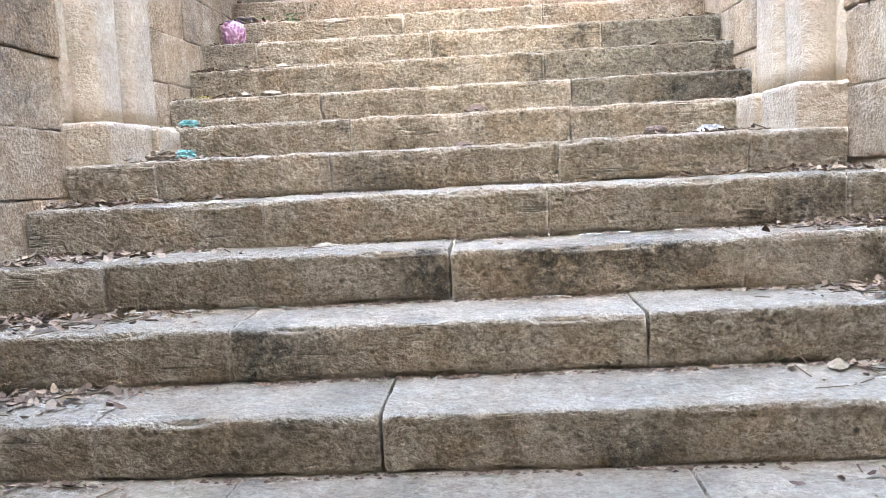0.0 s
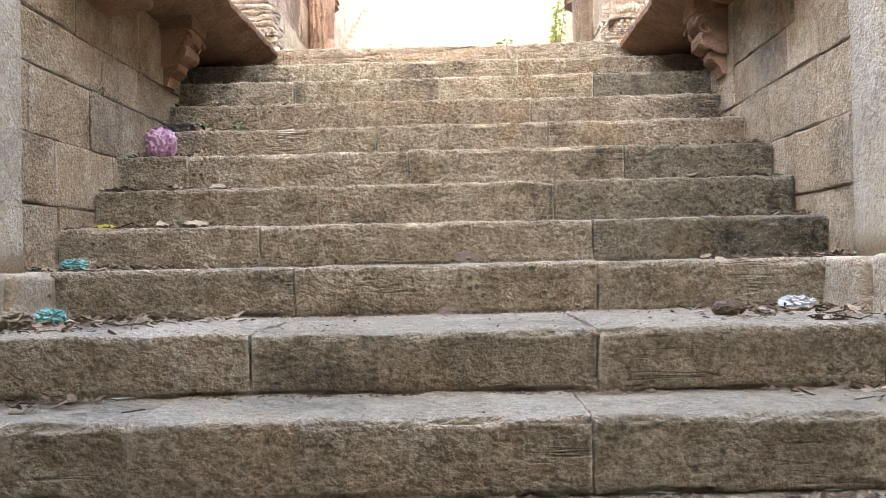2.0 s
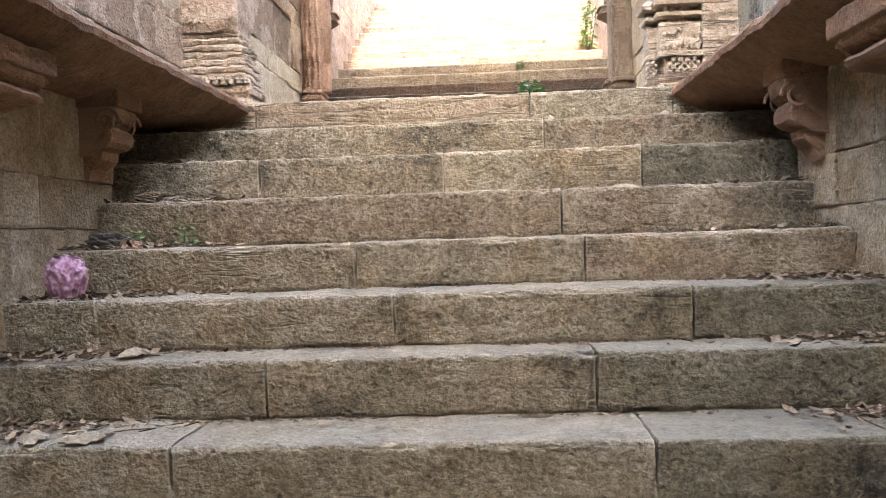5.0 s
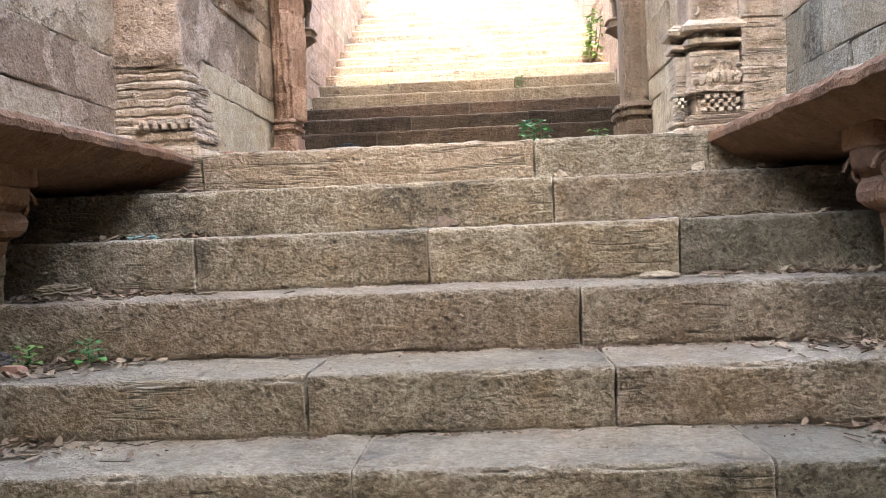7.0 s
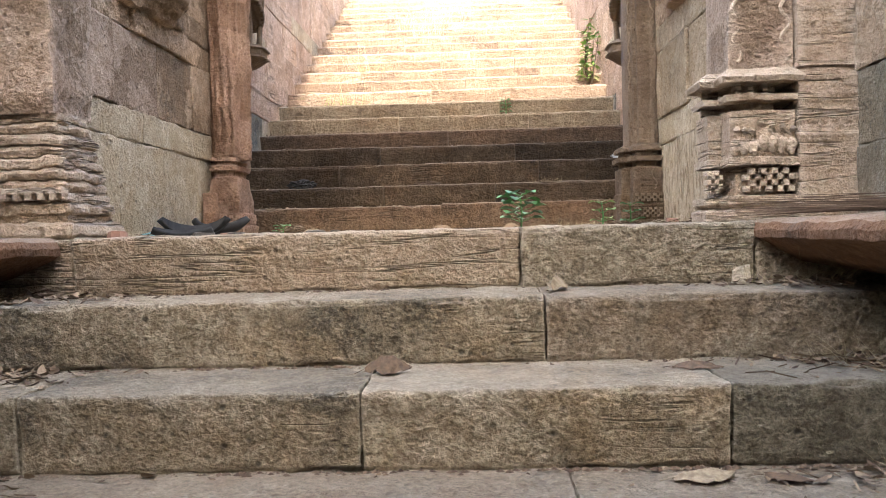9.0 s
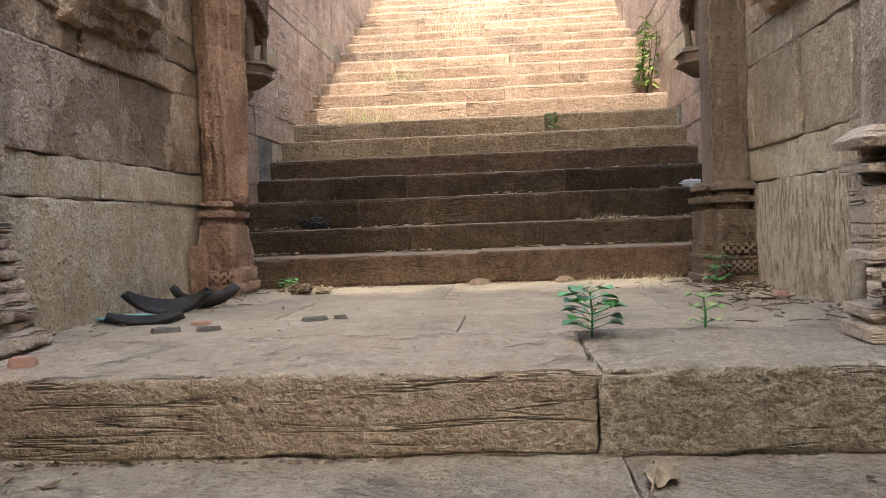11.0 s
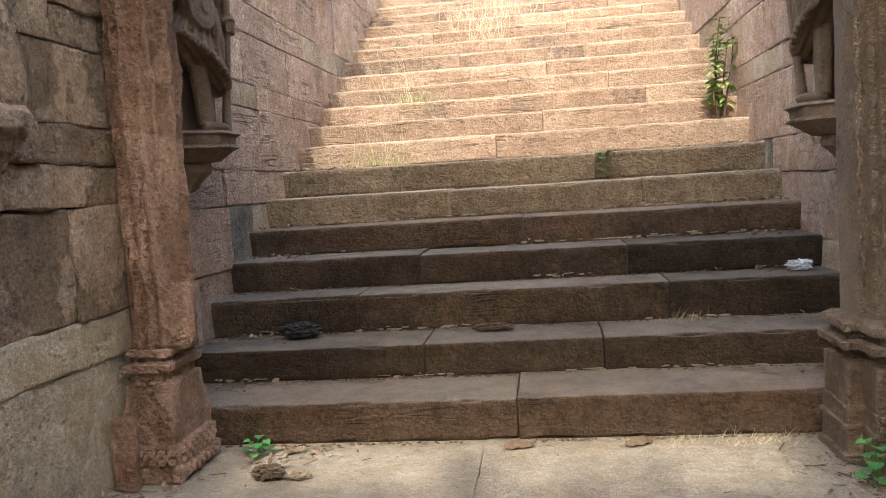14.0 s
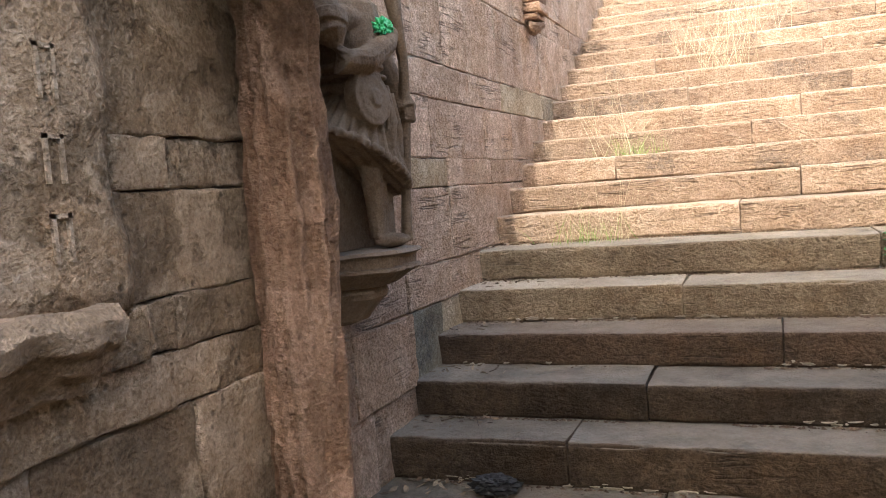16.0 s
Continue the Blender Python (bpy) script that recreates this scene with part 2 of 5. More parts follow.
# ---------------------------------------------------------------- mesh helpers
def link_mesh(name, verts, faces, mat, parent=None, label="", smooth=True):
    me = bpy.data.meshes.new(name)
    me.from_pydata(verts, [], faces)
    me.validate()
    me.materials.append(mat)
    if smooth:
        me.polygons.foreach_set("use_smooth", [True] * len(me.polygons))
    ob = new(name, me)
    if parent is not None:
        ob.parent = parent
    if label:
        ob["label"] = label
    return ob


def part(name, bm, mat, parent=None, label="", smooth=False):
    me = bpy.data.meshes.new(name)
    bm.to_mesh(me)
    bm.free()
    me.materials.append(mat)
    if smooth:
        me.polygons.foreach_set("use_smooth", [True] * len(me.polygons))
    ob = new(name, me)
    if parent is not None:
        ob.parent = parent
    if label:
        ob["label"] = label
    return ob


def axis_cuts(h, r, cell):
    n = max(1, int(round(2 * (h - r) / cell)))
    inner = [-h + r + 2 * (h - r) * i / n for i in range(n + 1)]
    hold = min(0.008, (inner[1] - inner[0]) * 0.3)
    inner = inner[:1] + [inner[0] + hold] + inner[1:-1] + [inner[-1] - hold] + inner[-1:]
    return [-h, -h + r * 0.4] + inner + [h - r * 0.4, h]


def stone_geo(size, cell, amp, r, seed, freq=9.0, chip=0.0, open_faces=(), soft=(1, 1, 1)):
    """A rounded, uneven block about its centre: vertices and faces."""
    h = [s / 2 for s in size]
    rad = [min(r * k, a * 0.6) for k, a in zip(soft, h)]
    cuts = [axis_cuts(a, q, cell) for a, q in zip(h, rad)]
    n = [len(c) - 1 for c in cuts]
    index, verts, faces = {}, [], []
    off = Vector((seed * 3.7, seed * 1.3, seed * 5.1))

    def vert(i, j, k):
        key = (i, j, k)
        if key not in index:
            p = Vector((cuts[0][i], cuts[1][j], cuts[2][k]))
            q = Vector([max(-a + s, min(a - s, c)) for a, s, c in zip(h, rad, p)])
            d = Vector([(u - w) / s for u, w, s in zip(p, q, rad)])
            nor = d.normalized() if d.length > 1e-9 else Vector((0, 0, 1))
            p = q + Vector([u * s for u, s in zip(nor, rad)])
            w = noise.fractal((p + off) * freq, 0.7, 2.3, 5)
            p = p + nor * (w * amp)
            if chip:
                c = noise.noise((p + off * 2) * 5.5)
                edge = sum(abs(x) > 0.2 for x in nor) >= 2
                if edge and c > 0.12:
                    p -= nor * chip * (c - 0.12) * 3
            index[key] = len(verts)
            verts.append(p)
        return index[key]

    for ax in range(3):
        u, v = [a for a in range(3) if a != ax]
        for side in (0, n[ax]):
            if (ax, side > 0) in open_faces:
                continue
            for a in range(n[u]):
                for b in range(n[v]):
                    quad = []
                    for da, db in ((0, 0), (1, 0), (1, 1), (0, 1)):
                        ijk = [0, 0, 0]
                        ijk[ax], ijk[u], ijk[v] = side, a + da, b + db
                        quad.append(vert(*ijk))
                    flip = (side > 0) ^ (ax == 1)
                    faces.append(quad if flip else quad[::-1])
    return verts, faces


COUNT = [0]


def stone(name, lo, hi, mat, parent=None, cell=0.06, amp=0.004, r=0.012, chip=0.0, tilt=(0, 0, 0), label="", freq=9.0, soft=(1, 1, 1), batter=0.0):
    """One dressed block between two corners, an object of its own."""
    COUNT[0] += 1
    size = [b - a for a, b in zip(lo, hi)]
    mid = [(a + b) / 2 for a, b in zip(lo, hi)]
    v, f = stone_geo(size, cell, amp, r, COUNT[0] * 0.61, freq, chip, (), soft)
    if batter:
        hy, hz = size[1] / 2, size[2] / 2
        for p in v:
            p.y += batter * max(0.0, min(1.0, (-p.y - hy + 0.06) / 0.05)) * (hz - p.z) / (2 * hz)
    ob = link_mesh(name, v, f, mat, parent, label)
    ob.matrix_basis = pose(*mid, *tilt)
    return ob


def box_bm(bm, lo, hi, bevel=0.0):
    res = bmesh.ops.create_cube(bm, size=1.0)
    vs = res["verts"]
    for v in vs:
        v.co = Vector([a + (b - a) * (c + 0.5) for a, b, c in zip(lo, hi, v.co)])
    if bevel:
        es = list({e for v in vs for e in v.link_edges})
        bmesh.ops.bevel(bm, geom=es, offset=bevel, segments=2, affect="EDGES", profile=0.6)
    return bm


def empty(name, at=(0, 0, 0)):
    ob = new(name)
    ob.location = at
    ob.empty_display_size = 0.1
    return ob


RND = random.Random(5)
XL, XR = -1.63, 1.335
TERRACE_Z = 5.3
RECESS = 5.7

# ---------------------------------------------------------------- the stairs: front edge, top, joints
LOWER = [(1.56 - 0.34 * i, 0.685 - 0.17 * i, ((-0.62, 0.45), (-1.0, 0.1, 0.95), (-0.4, 0.7))[i % 3]) for i in range(11, -1, -1)]
FLIGHT_1 = [
    (1.925, 0.838, (-0.98, -0.27, 1.05)), (2.24, 0.995, (-0.729, 0.421)), (2.546, 1.154, (-1.22, -0.121, 0.772)), (2.844, 1.322, (-0.774, 0.209, 1.2)),
    (3.163, 1.478, (-1.27, -0.591, 0.272, 0.976)),
]
FLIGHT_2 = [
    (3.86, 1.64, (-0.623, 0.39)), (4.277, 1.806, (-0.837, 0.442)), (4.596, 1.987, (-0.663, 0.334)), (4.832, 2.161, (-1.301, -0.293, 0.676)),
    (5.166, 2.336, (-0.472, 0.373)), (5.525, 2.53, (-1.146, 0.323)), (5.866, 2.727, (-1.019, -0.171, 0.712)), (6.233, 2.918, (0.309,)),
]
TOP_EDGE = (6.602, 3.113, (-1.241, 0.259, 1.02))
FLIGHT_3 = [
    (9.165, 3.28, (-0.103,)), (9.545, 3.425, (-0.509, 0.256)), (9.9, 3.606, (-0.871, 0.583)), (10.185, 3.76, (-0.602, 0.428)),
    (10.488, 3.91, (-0.088,)), (10.81, 4.075, (-0.505, 0.581)), (11.15, 4.243, (0.35,)),
]
UPPER_JOINTS = [(-0.262,), (0.048,), (-1.0, 0.781), (-0.2, 0.55), (0.1,), (-0.62, 0.42), (0.75,), (0.3, -0.9), (-0.15, 1.0), (0.72,), (0.25,), (0.95,), (-0.4,), (0.5,)]
FLIGHT_4 = [(11.504 + 0.309 * i, 4.411 + 0.154 * i, UPPER_JOINTS[i]) for i in range(14)]
GROUND_Z = FLIGHT_4[-1][1]


def flight(label, steps, end_y, end_z, below_z, xl, xr, mat, cell, amp, chip):
    base = tagged(empty("stone_stairs", (0, steps[0][0], below_z)), label, "stairs", kind="structure")
    inv = Matrix.Translation(base.location).inverted()
    run = list(steps) + [(end_y, end_z, ())]
    prev = below_z
    for i, (y, z, joints) in enumerate(steps):
        back = run[i + 1][0] + 0.07
        deep = 0.33 if RECESS < y < 6.7 else 0.0
        xs = [xl - deep] + sorted(joints) + [xr + deep]
        for a, b in zip(xs, xs[1:]):
            dz, dy = RND.uniform(-0.004, 0.004), RND.uniform(-0.006, 0.006)
            m = mat(i, a) if callable(mat) else mat
            ob = stone("stone_block", (a + 0.0012, y + dy, prev - 0.003), (b - 0.0012, back, z + dz), m, None, cell, amp, 0.016, chip, (RND.uniform(-0.3, 0.3), RND.uniform(-0.15, 0.15), RND.uniform(-0.2, 0.2)), soft=(0.25, 1, 1), batter=0.016)
            ob.parent = base
            ob.matrix_parent_inverse = inv
        prev = z
    return base


def second_pick(i, a):
    """Black lichen on the ends of some steps, reddish stone in others."""
    if (i in (1, 2, 3) and a > 0.3) or (i == 6 and a > 0.7):
        return M_LICHEN
    return M_BLUSH if i == 5 or (i == 4 and a > 0) or (i == 7 and a > 0) else M_STEP


flight("worn buff sandstone stairs rising from the well", LOWER, 1.925, 0.838, LOWER[0][1] - 0.17, XL, XR, M_STEP, 0.09, 0.004, 0.008)
flight("worn buff sandstone stairs with litter at the ends", FLIGHT_1, 3.86, 1.64, 0.685, XL, XR, M_STEP, 0.022, 0.007, 0.016)
flight("worn buff sandstone stairs with dark lichen stains", FLIGHT_2, 6.602, 3.113, 1.478, XL, XR, second_pick, 0.022, 0.007, 0.016)
# the step tones follow the fall of shade up this flight
flight("pink sandstone stairs with shade painted into dark steps", FLIGHT_3, 11.504, 4.411, 3.113, -1.62, 1.345, lambda i, a: M_SHADE_STEP if i in (1, 2, 3) else M_SHADE_RUSSET if i in (0, 4) else M_SHADE_DUN, 0.03, 0.0035, 0.012)
flight("sunlit pink sandstone stairs with dry grass", FLIGHT_4, 15.9, 6.6, 4.243, -1.62, 1.345, M_UPPER, 0.06, 0.004, 0.01)


# ---------------------------------------------------------------- landing floor
landing = tagged(empty("floor_landing", (0, 7.8, 3.05)), "dusty tan stone paving on the landing", "floor", kind="structure")


def under(base, ob):
    ob.parent = base
    ob.matrix_parent_inverse = Matrix.Translation(base.location).inverted()
    return ob


xs = [-2.0] + list(TOP_EDGE[2]) + [1.72]
for a, b in zip(xs, xs[1:]):
    under(landing, stone("edge_stone", (a + 0.002, 6.602 + RND.uniform(-0.004, 0.004), 2.914), (b - 0.002, 7.24, 3.113), M_EDGE if a < 0 else M_STEP, None, 0.022, 0.007, 0.016, 0.016, soft=(0.4, 1, 1), batter=0.016))
for y0, y1, cuts in ((7.24, 7.71, (-0.09,)), (7.71, 8.37, (-0.78, 0.62)), (8.37, 9.3, (-0.23, 1.0))):
    xs = [-1.72] + list(cuts) + [1.4]
    for a, b in zip(xs, xs[1:]):
        under(landing, stone("paving_slab", (a + 0.0006, y0 + 0.0006, 3.0), (b - 0.0006, y1 - 0.0006, 3.112 + RND.uniform(-0.002, 0.002)), M_FLOOR, None, 0.04, 0.003, 0.004, 0.004))


# ---------------------------------------------------------------- masonry walls
def masonry(name, label, face, side, y0, y1, courses, pick, depth=0.35, lengths=(0.35, 0.75), seed=1, cell=0.06, amp=0.007, gap=0.0014, proud=0.006):
    """A wall along y whose face stands at x = face and looks to side (+1: towards +x): a core with coursed blocks before it."""
    rnd = random.Random(seed)
    bm = bmesh.new()
    xa, xb = sorted((face - side * 0.03, face - side * depth))
    box_bm(bm, (xa, y0 + 0.004, courses[0]), (xb, y1 - 0.004, courses[-1] - 0.003))
    wall = tagged(part(name, bm, M_JOINT), label, "wall", kind="structure")
    for i, (z0, z1) in enumerate(zip(courses, courses[1:])):
        y = y0
        while y < y1 - 1e-6:
            n = y + rnd.uniform(*lengths) * (1.25 if z1 - z0 < 0.2 else 1.0)
            if y1 - n < lengths[0] * 0.6:
                n = y1
            d = rnd.uniform(-proud, proud)
            xa, xb = sorted((face + side * d, face - side * 0.14))
            ob = stone("wall_block", (xa, y + gap, z0 + gap), (xb, n - gap, z1 - gap), pick(rnd, i, (y + n) / 2, (z0 + z1) / 2), wall, cell, amp, 0.005, 0.012)
            y = n
    return wall


def well_pick(rnd, i, y, z):
    return M_BUFF


LOW = [-1.6, -1.2, -0.8, -0.4, 0.0, 0.4, 0.75, 1.0, 1.36, 1.62, 1.9, 2.16, 2.42, 2.62, 2.95]
masonry("wall_left_well", "buff sandstone ashlar wall of the lower stairs", -1.64, 1, -2.6, 3.3, LOW + [3.3, 3.7, 4.1, 4.7, TERRACE_Z], well_pick, seed=2, lengths=(0.3, 0.6))
# courses above TERRACE_Z are added out of view to dim the right side
masonry("wall_right_well", "buff sandstone ashlar wall of the lower stairs", 1.345, -1, -2.6, 3.3, LOW + [3.3, 3.7, 4.1, 4.7, TERRACE_Z, 5.75, 6.2], well_pick, seed=3, lengths=(0.3, 0.6))
masonry("wall_left_shaft", "buff sandstone ashlar wall under the stone ledge", -1.63, 1, 3.3, RECESS, [1.3] + LOW[8:], well_pick, seed=4, lengths=(0.3, 0.55), cell=0.08)
masonry("wall_left_recess", "shaded buff stone wall of the hollow under the ledge", -1.94, 1, RECESS, 7.0, [2.3] + LOW[11:], well_pick, seed=24, lengths=(0.3, 0.55), cell=0.08)
masonry("wall_right_shaft", "buff sandstone ashlar wall under the stone ledge", 1.335, -1, 3.3, RECESS, [1.3] + LOW[8:], well_pick, seed=5, lengths=(0.3, 0.55), cell=0.08)
masonry("wall_right_recess", "shaded buff stone wall of the hollow under the ledge", 1.645, -1, RECESS, 7.0, [2.3] + LOW[11:], well_pick, seed=25, lengths=(0.3, 0.55), cell=0.08)
HIGH = [2.95, 3.36, 3.61, 4.05, 4.35, 4.8, TERRACE_Z]


def shaft_pick(rnd, i, y, z):
    return rnd.choice((M_ROSE, M_CREAM, M_CREAM))


def shaft_pick_r(rnd, i, y, z):
    return M_GREY if z < 3.62 or rnd.random() < 0.3 else M_CREAM


masonry("wall_left_above_ledge", "flaking rose sandstone wall above the stone ledge", -1.71, 1, 3.3, 6.86, HIGH, shaft_pick, seed=6)
# here too the courses above TERRACE_Z are unseen and only block light
masonry("wall_right_above_ledge", "grey lichen-stained stone wall above the stone ledge", 1.40, -1, 3.3, 6.72, HIGH + [5.75, 6.2], shaft_pick_r, seed=7)
HALL = [2.95, 3.573, 3.725, 4.104, 4.246, 4.376, 4.642, 4.772, TERRACE_Z]


def hall_pick(rnd, i, y, z):
    if i == 0:
        return M_PALE
    if i == 2:
        return M_ROSE if y < 8.35 else M_HALL
    return M_PALE if i == 1 else M_HALL


def hall_pick_r(rnd, i, y, z):
    return (M_POCK if i == 0 else M_PALE) if i in (0, 1) else (M_BUFF if z < 4.2 else M_HALL)


masonry("wall_left_landing", "pale and rose sandstone wall beside the landing", -1.50, 1, 7.0, 9.0, HALL, hall_pick, depth=0.6, lengths=(0.5, 0.85), seed=8, cell=0.04, amp=0.01, proud=0.012)
masonry("wall_right_landing", "pale buff tooled sandstone wall beside the landing", 1.20, -1, 6.98, 9.0, HALL, hall_pick_r, depth=0.6, lengths=(0.4, 0.75), seed=9, cell=0.04, amp=0.008, proud=0.01)
UP = [3.0, 3.42, 3.735, 4.06, 4.25, 4.605, 4.745, 5.035, 5.21, 5.66, 5.82, GROUND_Z + 0.02]


def up_pick(rnd, i, y, z):
    if rnd.random() < 0.12 and z < 4.4:
        return M_GREY
    return M_PINK if rnd.random() < 0.8 else M_BUFF


masonry("wall_left_stairs", "pink sandstone ashlar wall beside the sunlit stairs", -1.60, 1, 9.0, 16.1, UP, up_pick, lengths=(0.35, 0.85), seed=10)
masonry("wall_right_stairs", "pink sandstone ashlar wall beside the sunlit stairs", 1.335, -1, 9.0, 16.1, UP, up_pick, lengths=(0.4, 0.95), seed=11)

# end wall of the well, and the ground above
bm = bmesh.new()
box_bm(bm, (-4.0, -7.0, -2.0), (4.0, -6.6, TERRACE_Z))
tagged(part("wall_back", bm, M_BUFF), "plain buff stone wall closing the well", "wall", kind="structure")
bm = bmesh.new()
box_bm(bm, (-4.0, -6.6, -1.7), (4.0, -2.1, -1.36))
tagged(part("floor_well", bm, M_FLOOR), "stone floor at the bottom of the stairs", "floor", kind="structure")
for name, x0, x1 in (("wall_left_pit", -2.4, -2.0), ("wall_right_pit", 1.7, 2.1)):
    bm = bmesh.new()
    box_bm(bm, (x0, -6.6, -1.7), (x1, -2.6, TERRACE_Z))
    tagged(part(name, bm, M_BUFF), "plain buff stone wall of the well pit", "wall", kind="structure")


def ground():
    """One sheet to the horizon, open over the stair well and its sunken terraces."""
    far = 400.0
    xs, ys = [-far, -7.0, -1.85, 1.6, 7.0, far], [-far, -8.0, 9.0, FLIGHT_4[-1][0] + 0.25, far]
    z = GROUND_Z - 0.02
    verts = [(x, y, z) for y in ys for x in xs]
    faces = [(j * 6 + i, j * 6 + i + 1, j * 6 + i + 7, j * 6 + i + 6) for j in range(4) for i in range(5) if not (j == 1 and 1 <= i <= 3) and not (j == 2 and i == 2)]
    return tagged(link_mesh("ground", verts, faces, M_EARTH, smooth=False), "dry earth around the stepwell", "ground", kind="structure")


# assumed terraces outside the view, set low to let sky light in
for name, lo, hi in (("floor_terrace_left", (-7.0, -8.0, TERRACE_Z - 0.2), (-1.98, 9.0, TERRACE_Z - 0.01)), ("floor_terrace_right", (1.75, -8.0, TERRACE_Z - 0.2), (7.0, 9.0, TERRACE_Z - 0.01))):
    bm = bmesh.new()
    box_bm(bm, lo, hi)
    tagged(part(name, bm, M_FLOOR), "assumed unseen stone terrace beside the sunken stairs", "floor", kind="structure")
for name, lo, hi in (("wall_terrace_left", (-7.3, -8.0, 5.0), (-7.0, 9.0, GROUND_Z - 0.02)), ("wall_terrace_right", (7.0, -8.0, 5.0), (7.3, 9.0, GROUND_Z - 0.02)),
                     ("wall_terrace_end_left", (-7.0, 9.0, 5.0), (-1.96, 9.2, GROUND_Z - 0.03)), ("wall_terrace_end_right", (1.7, 9.0, 5.0), (7.0, 9.2, GROUND_Z - 0.03))):
    bm = bmesh.new()
    box_bm(bm, lo, hi)
    tagged(part(name, bm, M_PINK), "low retaining wall of the assumed unseen terrace", "wall", kind="structure")

ground()
# slab and lintel above the view, added and sized to darken the landing
for name, label, y0, y1, z0 in (("roof_slab", "unseen stone slab added to shade the landing", 8.42, 8.72, TERRACE_Z), ("lintel", "unseen stone lintel added over the pillars to shade the landing", 8.72, 9.16, TERRACE_Z - 0.02)):
    bm = bmesh.new()
    box_bm(bm, (-2.05, y0 + 0.003, z0), (1.75, y1 - 0.003, TERRACE_Z + 0.25), 0.012)
    tagged(part(name, bm, M_HALL), label, "roof", kind="structure")


# ---------------------------------------------------------------- added wall, out of view, that keeps the sun off the well
def sun_blocker(name, label, lo, hi):
    bm = bmesh.new()
    box_bm(bm, lo, hi, 0.03)
    return tagged(part(name, bm, M_PINK), label, "tower", kind="structure")


# opening that lets a patch of sun through to the landing
SLOT = (-1.75, 0.2, 15.8, 16.35)
sun_blocker("tower", "added unseen wall that blocks the sun behind the well", (-3.4, -4.08, -1.7), (2.6, -4.0, SLOT[2]))
sun_blocker("tower_pier", "unseen blocker strip beside the sun slot", (-3.4, -4.08, SLOT[2]), (SLOT[0], -4.0, SLOT[3]))
sun_blocker("tower_pier", "unseen blocker strip beside the sun slot", (SLOT[1], -4.08, SLOT[2]), (2.6, -4.0, SLOT[3]))
sun_blocker("tower_top", "upper part of the unseen sun-blocking wall", (-3.4, -4.08, SLOT[3]), (2.6, -4.0, 19.66))
# small blocks that break up the sun patch
for x, w, h in ((-1.55, 0.16, 0.2), (-1.2, 0.12, 0.12), (-0.9, 0.22, 0.3), (-0.5, 0.14, 0.16), (-0.28, 0.1, 0.28)):
    sun_blocker("tower_merlon", "small unseen block that breaks up the sun slot", (x - w / 2, -4.08, SLOT[2]), (x + w / 2, -4.0, SLOT[2] + h))


# ---------------------------------------------------------------- ledges and their brackets
def loft(sections):
    """Quads between rings of equal length, with end caps."""
    verts, faces = [], []
    n = len(sections[0])
    for ring in sections:
        verts += [tuple(p) for p in ring]
    for i in range(len(sections) - 1):
        for j in range(n):
            k = (j + 1) % n
            faces.append((i * n + j, i * n + k, (i + 1) * n + k, (i + 1) * n + j))
    faces.append(tuple(range(n))[::-1])
    faces.append(tuple((len(sections) - 1) * n + j for j in range(n)))
    return verts, faces


def roughen(verts, amp, freq, seed):
    off = Vector((seed, seed * 2.1, seed * 0.7))
    return [Vector(v) + Vector([noise.fractal((Vector(v) + off + Vector((k * 9.1, 0, 0))) * freq, 0.9, 2.1, 3) * amp for k in range(3)]) for v in verts]


def ledge(wall_x, edge_x, y0, y1):
    """A cantilevered slab with a thin weathered lip and a belly that thickens to the wall."""
    s = 1 if edge_x > wall_x else -1
    n = 90
    rings = []
    for i in range(n + 1):
        y = y0 + (y1 - y0) * i / n
        lip = edge_x - s * 0.02 * (0.5 + 0.5 * noise.noise((y * 4.0, edge_x, 0)))
        cut = s * 0.03 if i in (0, n) else 0.0
        prof = [(wall_x - s * 0.05, 3.118), (wall_x + (edge_x - wall_x) * 0.5, 3.122), (lip - s * 0.045 - cut, 3.118), (lip - s * 0.012 - cut, 3.106), (lip - cut, 3.085), (lip - s * 0.004 - cut, 3.062), (lip - s * 0.03 - cut, 3.05),
                (wall_x + (edge_x - wall_x) * 0.6, 2.985), (wall_x + (edge_x - wall_x) * 0.25, 2.95), (wall_x - s * 0.05, 2.94)]
        rings.append([(x, y, z) for x, z in prof])
    v, f = loft(rings)
    v = roughen(v, 0.009, 9.0, abs(wall_x) * 3)
    if s > 0:
        f = [q[::-1] for q in f]
    ob = link_mesh("stone_ledge", v, f, M_SLAB, smooth=False)
    return tagged(ob, "weathered brown stone ledge slab cantilevered from the wall", "ledge", "ledges of the shaft", kind="structure")


ledge(-1.72, -1.265, 4.15, 6.655)
ledge(1.41, 1.0, 4.15, 6.70)


def side_profile(wall_x, side, y, z_top, reach, drop, width, prof, rough, seed, n=10):
    """A solid from a profile of (out, down) fractions, drawn along the wall."""
    rings = []
    for i in range(n + 1):
        w = (i / n - 0.5) * width
        k = 1.0 - 0.08 * abs(2 * i / n - 1) ** 4
        rings.append([(wall_x + side * p * reach * k - (0.05 * side if p == 0 else 0), y + w, z_top + q * drop) for p, q in prof])
    v, f = loft(rings)
    v = roughen(v, rough, 9.0, seed)
    return v, ([q[::-1] for q in f] if side < 0 else f)


ROLL = [(0, 0), (0.95, 0), (1.0, -0.06), (1.0, -0.2), (0.95, -0.3), (0.84, -0.36), (0.78, -0.42), (0.88, -0.5), (0.93, -0.62), (0.88, -0.75), (0.74, -0.84), (0.58, -0.86), (0.44, -0.93), (0.22, -1.0), (0, -1.0)]
